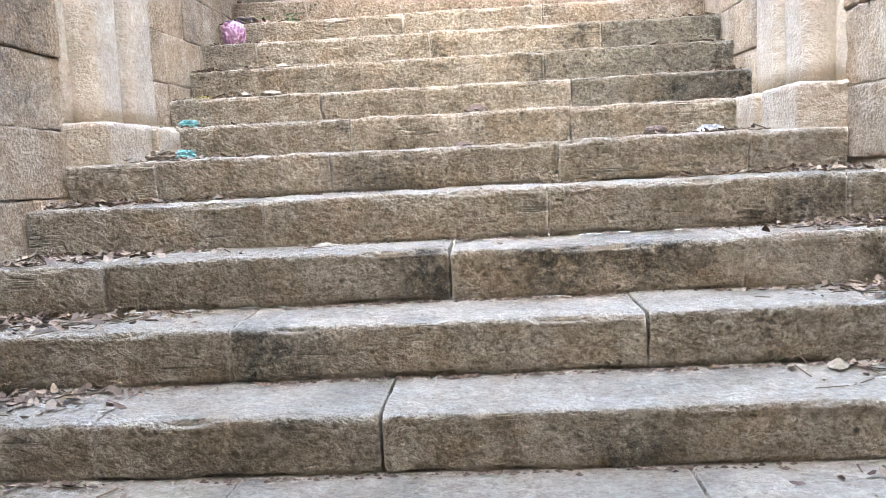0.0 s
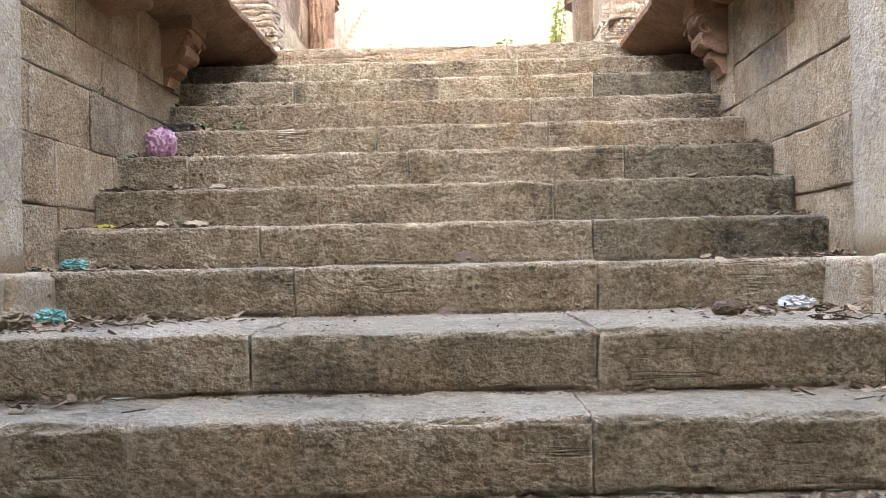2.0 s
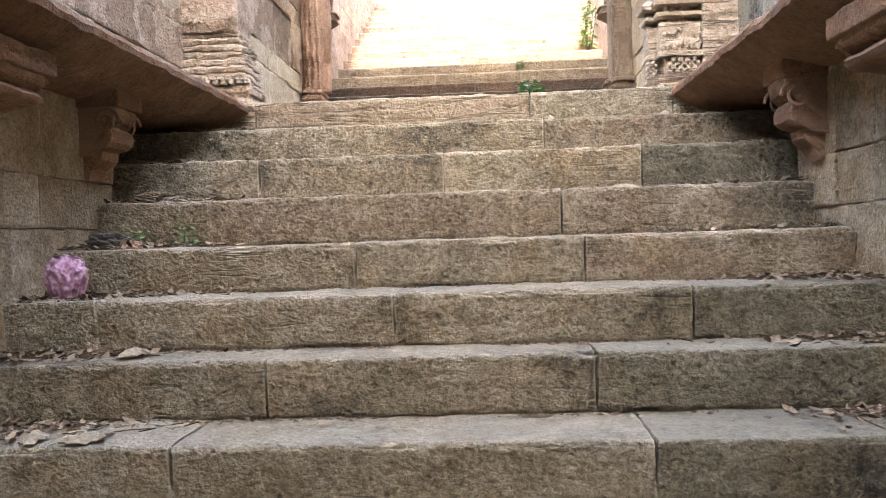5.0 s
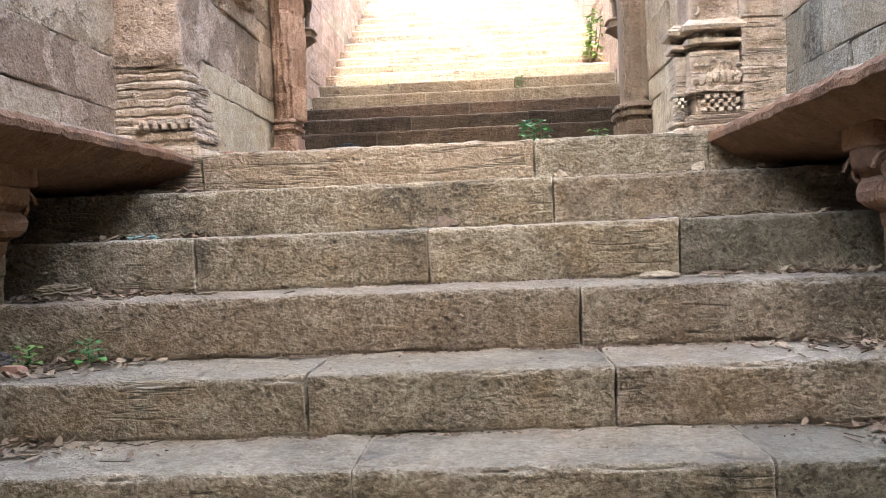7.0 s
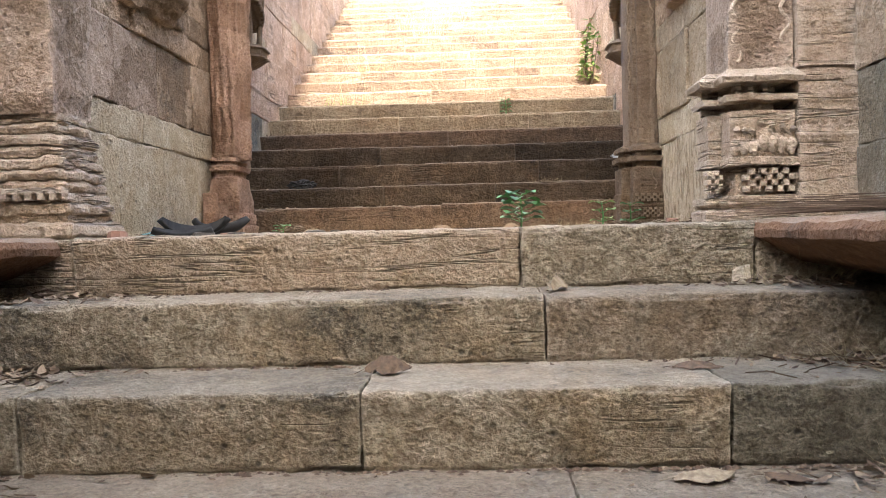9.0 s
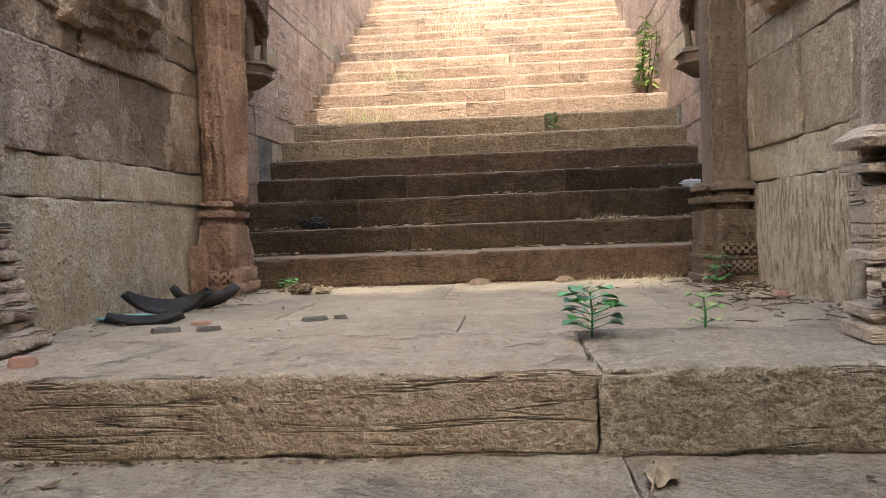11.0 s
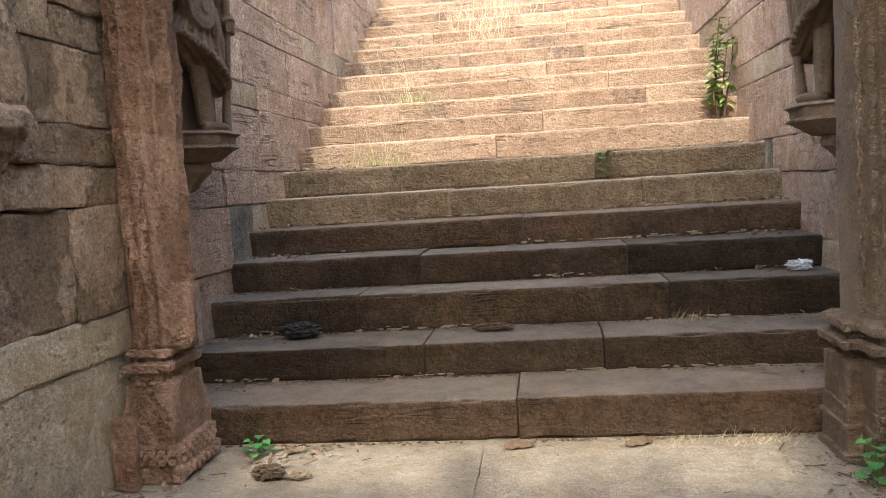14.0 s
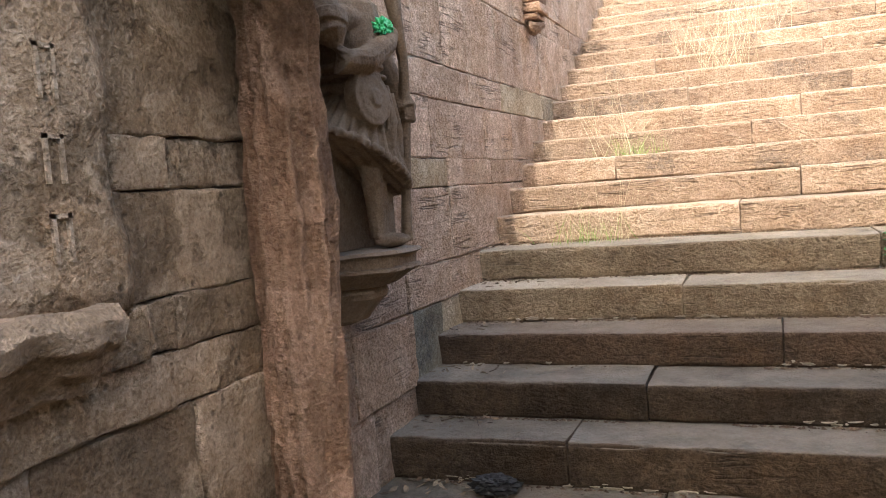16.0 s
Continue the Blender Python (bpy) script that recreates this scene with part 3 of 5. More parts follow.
STUB = [(0, 0), (0.8, 0.02), (1.0, -0.12), (0.92, -0.35), (0.72, -0.45), (0.62, -0.62), (0.4, -0.72), (0.3, -0.9), (0, -1.0)]


def ledge_bracket(wall_x, side, y, z_top, reach, drop, width, foot=True):
    """Cap block, rolled scroll with an incised spiral, and a tapered foot."""
    base = tagged(empty("stone_bracket", (wall_x, y, z_top - drop)), "carved brown scroll bracket under the stone ledge", "bracket", "ledge brackets")
    xa, xb = sorted((wall_x - side * 0.05, wall_x + side * reach * 1.06))
    under(base, stone("cap", (xa, y - width * 0.56, z_top - 0.055), (xb, y + width * 0.56, z_top + 0.02), M_SLAB, None, 0.03, 0.006, 0.01, 0.01))
    v, f = side_profile(wall_x, side, y, z_top - 0.05, reach, drop - 0.05, width, ROLL, 0.007, y)
    under(base, link_mesh("scroll", v, f, M_SLAB, smooth=False))
    for e in (-1, 1):
        cu = bpy.data.curves.new("spiral", "CURVE")
        cu.dimensions, cu.bevel_depth, cu.bevel_resolution = "3D", 0.007, 1
        sp = cu.splines.new("POLY")
        sp.points.add(29)
        for i in range(30):
            t = i * 0.38
            r = 0.058 - 0.0046 * t
            sp.points[i].co = (wall_x + side * (reach * 0.7 + r * math.cos(t)), y + e * width * 0.49, z_top - drop * 0.45 + r * math.sin(t), 1)
        cu.materials.append(M_SLAB)
        under(base, new("spiral", cu))
    if foot:
        v, f = side_profile(wall_x, side, y, z_top - drop + 0.02, reach * 0.55, 0.12, width * 0.7, [(0, 0), (1, 0), (0.95, -0.3), (0.5, -0.6), (0.3, -1.0), (0, -1.0)], 0.006, y + 1)
        under(base, link_mesh("foot", v, f, M_SLAB, smooth=False))
    return base


def scroll_bracket(wall_x, side, y, z_top, reach, drop, width, label="", mat=None, group="", rough=0.012):
    """A broken stub on a wall."""
    v, f = side_profile(wall_x, side, y, z_top, reach, drop, width, STUB, rough, y + wall_x, 16)
    return tagged(link_mesh("broken_bracket", v, f, mat, smooth=False), label, "bracket", group)


ledge_bracket(-1.63, 1, 5.50, 2.97, 0.17, 0.25, 0.2)
ledge_bracket(1.335, -1, 5.48, 2.97, 0.17, 0.27, 0.2)
ledge_bracket(-1.63, 1, 4.60, 2.96, 0.24, 0.17, 0.34, False)
ledge_bracket(1.335, -1, 4.58, 2.96, 0.24, 0.17, 0.34, False)
scroll_bracket(-1.50, 1, 7.95, 4.40, 0.15, 0.19, 0.62, label="broken weathered stone bracket on the landing wall", mat=M_HALL, group="landing brackets", rough=0.022)
scroll_bracket(1.20, -1, 8.15, 4.52, 0.22, 0.28, 0.42, label="broken weathered stone bracket on the landing wall", mat=M_HALL, group="landing brackets", rough=0.022)
stone("bracket_block", (-1.56, 8.02, 4.248), (-1.462, 8.43, 4.378), M_HALL, None, 0.05, 0.004, 0.008, 0.006)
tagged(bpy.data.objects["bracket_block"], "flat buff stone block behind the broken bracket", "stone block")


# ---------------------------------------------------------------- pilasters at the foot of the second flight
def shaft_ring(x_face, side, y0, y1, depth, z, r=0.03):
    """A pier plan with one rounded nose, at height z."""
    pts = [(x_face - side * depth, y0), (x_face - side * r, y0), (x_face - side * r * 0.3, y0 + r * 0.3), (x_face, y0 + r), (x_face, y1 - r), (x_face - side * r * 0.3, y1 - r * 0.3), (x_face - side * r, y1), (x_face - side * depth, y1)]
    return [(x, y, z) for x, y in pts]


def tall(x_face, side, y0, y1, depth, z0, z1, mat, name, base, amp=0.006, n=26, r=0.03):
    v, f = loft([shaft_ring(x_face, side, y0, y1, depth, z0 + (z1 - z0) * i / n, r) for i in range(n + 1)])
    v = roughen(v, amp, 6.0, y0 + x_face)
    if side < 0:
        f = [q[::-1] for q in f]
    return under(base, link_mesh(name, v, f, mat))


def well_pilaster(wall_x, side):
    base = tagged(empty("wall_pilaster", (wall_x, 3.5, 1.478)), "smooth buff stone double pilaster on a low plinth", "pilaster", "pilasters of the lower stairs")
    k = wall_x
    a, b = sorted((k - side * 0.08, k + side * 0.175))
    under(base, stone("plinth", (a, 3.20, 1.45), (b, 3.62, 1.648), M_SHAFT, None, 0.04, 0.005, 0.018, 0.012))
    a, b = sorted((k - side * 0.08, k + side * 0.205))
    under(base, stone("plinth", (a, 3.62, 1.45), (b, 3.93, 1.642), M_SHAFT, None, 0.04, 0.005, 0.018, 0.012))
    tall(k + side * 0.125, side, 3.27, 3.49, 0.2, 1.64, 4.1, M_SHAFT, "shaft", base)
    tall(k + side * 0.125, side, 3.585, 3.84, 0.2, 1.64, 4.1, M_SHAFT, "shaft", base)
    tall(k + side * 0.006, side, 3.22, 3.9, 0.12, 1.64, 4.1, M_SHAFT, "back_panel", base)
    return base


def wall_relief():
    """A worn flat pilaster above the broken bracket, with three sunk slots."""
    base = tagged(empty("relief_pilaster", (-1.5, 8.1, 4.38)), "worn flat stone pilaster above a broken bracket", "pilaster")
    n, v, f = 16, [], []
    rings = []
    for i in range(n + 1):
        z = 4.38 + 0.92 * i / n
        e = 8.385 - 0.05 * i / n + 0.02 * math.sin(i * 0.9)
        rings.append([(-1.56, 7.72, z), (-1.44, 7.74, z), (-1.435, 7.9, z), (-1.45, 7.93, z), (-1.45, 8.12, z), (-1.44, 8.14, z), (-1.44, e - 0.05, z), (-1.452, e - 0.012, z), (-1.475, e, z), (-1.56, e, z)])
    v, f = loft(rings)
    f = [q[::-1] for q in f]
    under(base, link_mesh("panel", roughen(v, 0.004, 7.0, 3.3), f, M_HALL))
    for z, h in ((4.50, 0.10), (4.66, 0.10), (4.83, 0.11)):
        bm = bmesh.new()
        box_bm(bm, (-1.452, 8.155, z), (-1.432, 8.165, z + h))
        box_bm(bm, (-1.452, 8.195, z), (-1.432, 8.205, z + h))
        box_bm(bm, (-1.452, 8.155, z + h - 0.01), (-1.432, 8.205, z + h))
        under(base, part("slot_frame", bm, M_HALL))
    return base


wall_relief()
well_pilaster(-1.635, 1)
well_pilaster(1.335, -1)


# ---------------------------------------------------------------- carved pilasters at the head of the second flight
def moulded(base, name, x0, x1, y0, y1, profile, mat, amp=0.006, seed=1.0, cols=7, freq=9.0):
    """A pier of square plan: profile gives (z, how far it stands out)."""
    rings = []
    for z, o in profile:
        ring = []
        for i in range(cols):
            ring.append((x0 - o + (x1 - x0 + 2 * o) * i / cols, y0 - o, z))
        for i in range(cols):
            ring.append((x1 + o, y0 - o + (y1 - y0 + 2 * o) * i / cols, z))
        for i in range(cols):
            ring.append((x1 + o - (x1 - x0 + 2 * o) * i / cols, y1 + o, z))
        for i in range(cols):
            ring.append((x0 - o, y1 + o - (y1 - y0 + 2 * o) * i / cols, z))
        rings.append(ring)
    v, f = loft(rings)
    v = roughen(v, amp, freq, seed)
    return under(base, link_mesh(name, v, f, mat, smooth=False))


def bands(z0, z1, out, steps):
    """Weathered bedding: (z, out) rings that step in and out."""
    rnd = random.Random(int(z0 * 100 + steps))
    prof, z = [], z0
    for i in range(steps):
        h = (z1 - z0) / steps
        o = out + rnd.uniform(-0.008, 0.012)
        prof += [(z + 0.002, o - 0.010), (z + 0.005, o - 0.003), (z + 0.012, o), (z + h * 0.6, o + rnd.uniform(0.0, 0.006)), (z + h - 0.006, o), (z + h - 0.003, o - 0.006), (z + h, o - 0.010)]
        z += h
    return prof


def lattice(base, x0, x1, y, z0, z1, nx, nz, mat, facing=-1, along="x", fixed=0.0):
    """A carved checker band: small raised squares between rails, over a dark sunk ground."""
    bm = bmesh.new()
    d = 0.014
    for i in range(nx):
        for j in range(nz):
            if (i + j) % 2:
                continue
            u0, u1 = x0 + (x1 - x0) * i / nx, x0 + (x1 - x0) * (i + 1) / nx
            w0, w1 = z0 + (z1 - z0) * j / nz, z0 + (z1 - z0) * (j + 1) / nz
            if along == "x":
                box_bm(bm, (u0, y - d, w0), (u1, y + 0.035, w1))
            else:
                box_bm(bm, (fixed - d, u0, w0), (fixed + d, u1, w1))
    return under(base, part("carved_lattice", bm, mat))


def carved_left():
    base = tagged(empty("carved_pilaster", (-1.45, 6.9, 3.113)), "eroded pink sandstone pilaster with carved moulded base", "pilaster", "carved pilasters")
    prof = [(3.10, 0.0), (3.13, 0.035), (3.165, 0.035), (3.175, 0.0), (3.20, 0.005)] + bands(3.20, 3.58, 0.008, 9) + [(3.585, -0.03)]
    prof = [(z, o - 0.07 * (z - 3.1) / 0.48) for z, o in prof]
    moulded(base, "base", -1.82, -1.315, 6.76, 7.12, prof, M_CARVE, 0.012, 2.0, cols=24, freq=13.0)
    moulded(base, "shaft", -1.82, -1.385, 6.81, 7.10, [(3.57 + 0.04 * i, 0.0 + 0.006 * math.sin(i * 0.7)) for i in range(56)], M_ROSE, 0.016, 3.0, cols=14)
    lattice(base, -1.60, -1.31, 6.752, 3.255, 3.30, 13, 2, M_CARVE)
    return base


def carved_right():
    base = tagged(empty("carved_pilaster", (1.15, 6.9, 3.113)), "carved sandstone pilaster with scrollwork and pierced base band", "pilaster", "carved pilasters")
    prof = [(3.10, 0.0), (3.12, 0.025), (3.15, 0.025), (3.16, 0.0), (3.175, 0.02), (3.20, 0.02), (3.205, -0.035), (3.30, -0.035), (3.305, 0.015), (3.33, 0.015), (3.335, 0.0), (3.49, 0.0),
            (3.495, -0.075), (3.52, -0.075), (3.525, 0.015), (3.545, 0.02), (3.55, -0.07), (3.582, -0.07), (3.587, 0.035), (3.605, 0.045), (3.635, 0.0)]
    moulded(base, "base", 0.99, 1.21, 6.76, 7.05, [(z, o * 0.7) for z, o in prof], M_CARVE, 0.005, 4.0, cols=14)
    moulded(base, "side_base", 0.945, 1.0, 6.86, 7.0, [(z, o * 0.8) for z, o in prof], M_CARVE, 0.005, 5.0)
    moulded(base, "shaft", 1.0, 1.215, 6.78, 7.05, [(3.62 + 0.12 * i, 0.004 * math.sin(i * 1.7)) for i in range(20)], M_ROSE, 0.008, 6.0)
    moulded(base, "pier", 1.22, 1.42, 6.745, 7.05, [(3.10, 0)] + [(3.12 + 0.02 * i, 0.003 * math.sin(i * 1.9)) for i in range(26)] + [(3.63, -0.008), (3.635, 0.004)] + [(3.66 + 0.25 * i, 0.0) for i in range(10)], M_CARVE, 0.006, 7.0)
    lattice(base, 1.035, 1.205, 6.768, 3.215, 3.295, 9, 4, M_CARVE)
    lattice(base, 0.93, 0.985, 6.84, 3.215, 3.295, 4, 5, M_CARVE)
    # worn figures in the panel over the pierced band, and stubs in the slots
    bm = bmesh.new()
    rnd = random.Random(8)
    for i in range(7):
        x = 1.005 + 0.032 * i
        hgt = rnd.uniform(0.04, 0.07)
        for dx, z, r, k in ((0, 3.345 + hgt * 0.5, 0.016, 1.9), (rnd.uniform(-0.01, 0.01), 3.345 + hgt + 0.035, 0.011, 1.1), (0.013, 3.36 + hgt * 0.4, 0.008, 2.2)):
            res = bmesh.ops.create_icosphere(bm, subdivisions=2, radius=r)
            for v in res["verts"]:
                v.co = Vector((x + dx + v.co.x, 6.757 + v.co.y * 0.9, z + v.co.z * k))
    for v in bm.verts:
        v.co += Vector((0, 1, 0)) * noise.noise(v.co * 60) * 0.004
    tagged(under(base, part("carved_frieze", bm, M_CARVE)), kind="stuff")
    for x in (1.02, 1.06, 1.11):
        bm = bmesh.new()
        box_bm(bm, (x, 6.775, 3.548), (x + 0.016, 6.83, 3.59))
        under(base, part("slot_stub", bm, M_CARVE))
    # scrollwork ribbons up both edges of the shaft
    for x in (1.025, 1.19):
        cu = bpy.data.curves.new("scroll", "CURVE")
        cu.dimensions, cu.bevel_depth, cu.bevel_resolution = "3D", 0.0065, 1
        sp = cu.splines.new("POLY")
        n = 120
        sp.points.add(n - 1)
        for i in range(n):
            z = 3.66 + 1.6 * i / n
            sp.points[i].co = (x + 0.016 * math.sin(i * 0.8), 6.781 - 0.003 * math.cos(i * 0.9), z, 1)
        cu.materials.append(M_CARVE)
        under(base, new("carved_scroll", cu))
    return base


carved_left()
carved_right()


# ---------------------------------------------------------------- pillars before the third flight
def pillar_left():
    base = tagged(empty("wall_pillar", (-1.36, 8.95, 3.113)), "red-brown eroded stone pillar on a carved base", "pillar", "pillars before the upper stairs")
    prof = [(3.10, 0.0), (3.12, 0.03), (3.17, 0.035), (3.18, 0.02), (3.24, 0.025), (3.25, 0.01), (3.32, 0.015), (3.40, 0.0), (3.46, -0.002), (3.47, -0.02), (3.50, -0.02), (3.505, 0.0), (3.53, 0.004), (3.54, -0.02), (3.555, -0.02), (3.56, -0.005), (3.585, -0.01)]
    moulded(base, "base", -1.47, -1.305, 8.79, 9.08, prof, M_RED, 0.007, 8.0, cols=9)
    lattice(base, -1.46, -1.29, 8.758, 3.185, 3.235, 9, 3, M_RED)
    lattice(base, 8.79, 9.08, 0, 3.135, 3.168, 14, 2, M_RED, along="y", fixed=-1.272)
    lattice(base, 8.79, 9.08, 0, 3.185, 3.235, 14, 3, M_RED, along="y", fixed=-1.284)
    n = 90
    rings = []
    for i in range(n + 1):
        z = 3.575 + 2.4 * i / n
        ring = []
        for j in range(72):
            a = 2 * math.pi * j / 72
            c, s = math.cos(a), math.sin(a)
            r = 0.11 / max(abs(c), abs(s), 0.76 * (abs(c) + abs(s))) * (1 + 0.07 * noise.noise((c * 2, s * 2, z * 1.3)) + 0.42 * abs(noise.noise((c * 3.2 + z * 0.8, s * 3.2, z * 0.6))) + 0.1 * noise.noise((c * 9, s * 9 + z, z * 1.5)) - 0.09)
            ring.append((-1.368 + r * c, 8.935 + r * s, z))
        rings.append(ring)
    v, f = loft(rings)
    v = roughen(v, 0.012, 11.0, 2.2)
    under(base, link_mesh("shaft", v, f, M_RED))
    under(base, stone("jamb", (-1.56, 8.93, 3.11), (-1.46, 9.1, 5.9), M_RED, None, 0.15, 0.006, 0.015))
    under(base, stone("leaning_slab", (-1.49, 8.69, 3.112), (-1.405, 8.735, 3.37), M_RED, None, 0.05, 0.004, 0.012))
    return base


def pillar_right():
    base = tagged(empty("wall_pillar", (1.07, 8.95, 3.113)), "brown carved stone pillar with collar and pierced base", "pillar", "pillars before the upper stairs")
    prof = [(3.10, 0.0), (3.115, 0.02), (3.14, 0.02), (3.145, 0.008), (3.22, 0.008), (3.225, 0.014), (3.24, 0.014), (3.245, 0.006), (3.30, 0.006), (3.305, 0.0), (3.45, 0.0), (3.455, -0.02), (3.485, -0.02), (3.49, 0.012), (3.515, 0.018), (3.52, -0.015), (3.545, -0.02), (3.55, 0.006), (3.575, 0.004), (3.59, -0.02)]
    moulded(base, "base", 1.04, 1.205, 8.75, 9.0, prof, M_BROWN, 0.004, 9.0, cols=12)
    moulded(base, "side_base", 0.99, 1.10, 8.86, 9.09, prof, M_BROWN, 0.004, 9.5, cols=9)
    lattice(base, 1.045, 1.20, 8.738, 3.16, 3.215, 10, 4, M_BROWN)
    lattice(base, 1.045, 1.20, 8.738, 3.25, 3.298, 9, 3, M_BROWN)
    rings = []
    n = 30
    for i in range(n + 1):
        z = 3.585 + 2.4 * i / n
        plan = [(1.04, 8.95), (1.045, 8.89), (1.06, 8.88), (1.065, 8.83), (1.08, 8.82), (1.085, 8.79), (1.15, 8.79), (1.155, 8.785), (1.195, 8.79), (1.2, 8.82), (1.22, 8.82), (1.22, 9.06), (1.04, 9.06)]
        rings.append([(x, y, z) for x, y in plan])
    v, f = loft(rings)
    v = roughen(v, 0.004, 12.0, 1.2)
    under(base, link_mesh("shaft", v, f, M_BROWN, smooth=False))
    # leaf scroll carved up the flank and on the base panel
    for x, y, z0, z1, w in ((1.17, 8.784, 3.62, 5.2, 0.016), (1.052, 8.884, 3.62, 5.2, 0.008), (1.16, 8.747, 3.32, 3.45, 0.02)):
        cu = bpy.data.curves.new("carved_scroll", "CURVE")
        cu.dimensions, cu.bevel_depth, cu.bevel_resolution = "3D", 0.0045, 1
        sp = cu.splines.new("POLY")
        n = int((z1 - z0) * 90)
        sp.points.add(n - 1)
        for i in range(n):
            sp.points[i].co = (x + w * math.sin(i * 0.6) * (0.7 + 0.3 * math.sin(i * 2.3)), y, z0 + (z1 - z0) * i / n, 1)
        cu.materials.append(M_BROWN)
        under(base, new("carved_scroll", cu))
    return base


pillar_left()
pillar_right()


# ---------------------------------------------------------------- statues on brackets beside the third flight
def tube(bm, pts, radii, n=10, squash=1.0):
    """A limb through the points, with rounded ends."""
    rings = []
    for i, (p, r) in enumerate(zip(pts, radii)):
        p = Vector(p)
        a = Vector(pts[max(0, i - 1)])
        b = Vector(pts[min(len(pts) - 1, i + 1)])
        d = (b - a).normalized()
        u = d.orthogonal().normalized()
        w = d.cross(u)
        rings.append([bm.verts.new(p + u * (r * math.cos(2 * math.pi * k / n)) + w * (r * math.sin(2 * math.pi * k / n))) for k in range(n)])
    for ra, rb in zip(rings, rings[1:]):
        for k in range(n):
            bm.faces.new((ra[k], ra[(k + 1) % n], rb[(k + 1) % n], rb[k]))
    bm.faces.new(rings[0][::-1])
    bm.faces.new(rings[-1])


def ball(bm, c, r, scale=(1, 1, 1)):
    res = bmesh.ops.create_icosphere(bm, subdivisions=3, radius=r)
    for v in res["verts"]:
        v.co = Vector([a * s for a, s in zip(v.co, scale)]) + Vector(c)


def statue(x_wall, side, y, z):
    """A weathered standing figure in a pleated skirt with a round shield and a club, all one mesh. Local: X out of the wall, Y along it."""
    bm = bmesh.new()
    # niche slab behind it
    box_bm(bm, (-0.03, -0.27, 0.0), (0.05, 0.25, 1.25))
    box_bm(bm, (0.02, 0.225, 0.0), (0.12, 0.29, 0.5))
    # feet and legs
    for yy, out in ((0.045, 0.16), (0.135, 0.13)):
        tube(bm, [(out, yy, 0.04), (out, yy, 0.16), (out - 0.01, yy * 0.9, 0.3), (out - 0.02, yy * 0.8, 0.46)], [0.03, 0.038, 0.045, 0.06])
        ball(bm, (out + 0.045, yy + 0.01, 0.025), 0.05, (1.3, 0.75, 0.5))
    # pleated skirt with a slanting scalloped hem
    n, rows = 156, 9
    rings = []
    for i in range(rows):
        k = i / (rows - 1)
        ring = []
        for j in range(n):
            a = 2 * math.pi * j / n
            sy, sx = math.sin(a), math.cos(a)
            hem = 0.30 - 0.11 * sy + 0.006 * math.sin(14 * a)
            zz = hem + (0.56 - hem) * k
            w = 0.29 * (1 - k) ** 1.2 + 0.115 * (1 - (1 - k) ** 1.2)
            d = 0.125 * (1 - k) + 0.085 * k
            pleat = 1 + 0.12 * (1 - 0.6 * k) * (abs(math.sin(13 * a)) * 2 - 1)
            ring.append(bm.verts.new((0.13 + d * sx * pleat, w * sy * pleat + 0.01, zz)))
        rings.append(ring)
    for ra, rb in zip(rings, rings[1:]):
        for k in range(n):
            bm.faces.new((ra[k], ra[(k + 1) % n], rb[(k + 1) % n], rb[k]))
    bm.faces.new(rings[0][::-1])
    bm.faces.new(rings[-1])
    for j in range(44):
        a = 2 * math.pi * j / 44
        ball(bm, (0.13 + 0.13 * math.cos(a), 0.295 * math.sin(a) + 0.01, 0.312 - 0.11 * math.sin(a)), 0.016)
    for zz, r in ((0.60, 0.128), (0.635, 0.12)):
        tube(bm, [(0.125, 0, zz), (0.125, 0, zz + 0.014)], [r, r], 28)
    for k in range(9):
        yy = -0.13 + 0.032 * k
        tube(bm, [(0.235 - abs(yy) * 0.3, yy, 0.56), (0.262 - abs(yy) * 0.3, yy, 0.50), (0.25 - abs(yy) * 0.3, yy + 0.01, 0.40 + 0.02 * (k % 3))], [0.008, 0.011, 0.006], 6)
    # torso, neck, head with a tall crown
    tube(bm, [(0.12, 0, 0.5), (0.12, 0, 0.60), (0.13, 0, 0.72), (0.12, 0.0, 0.84), (0.10, 0, 0.9)], [0.10, 0.105, 0.125, 0.12, 0.07], 14)
    ball(bm, (0.14, 0, 0.80), 0.1, (0.9, 1.9, 0.7))
    ball(bm, (0.13, 0.0, 1.0), 0.085, (0.95, 0.9, 1.15))
    tube(bm, [(0.12, 0, 1.04), (0.11, 0, 1.12), (0.11, 0, 1.2)], [0.085, 0.07, 0.03])
    # arms: one folded over the chest, one down to the club
    tube(bm, [(0.13, -0.17, 0.84), (0.17, -0.205, 0.73), (0.2, -0.19, 0.64), (0.24, -0.10, 0.65), (0.26, 0.03, 0.72), (0.25, 0.10, 0.77)], [0.055, 0.058, 0.052, 0.048, 0.04, 0.03])
    tube(bm, [(0.13, 0.17, 0.84), (0.15, 0.215, 0.70), (0.2, 0.235, 0.56), (0.24, 0.215, 0.5)], [0.05, 0.046, 0.04, 0.042])
    for k in range(4):
        tube(bm, [(0.235, 0.19, 0.525 - 0.018 * k), (0.265, 0.215, 0.52 - 0.018 * k), (0.25, 0.24, 0.515 - 0.018 * k)], [0.01, 0.011, 0.01], 6)
    tube(bm, [(0.25, 0.13, 0.93), (0.25, 0.15, 0.84), (0.25, 0.19, 0.68), (0.235, 0.21, 0.5), (0.2, 0.235, 0.2), (0.18, 0.25, 0.01)], [0.035, 0.026, 0.02, 0.02, 0.019, 0.024])
    # round shield with rim and boss
    for r, d in ((0.098, 0.016), (0.075, 0.022), (0.03, 0.032)):
        tube(bm, [(0.20, -0.075, 0.52), (0.235 + d, -0.085, 0.525)], [r, r * 0.97], 28)
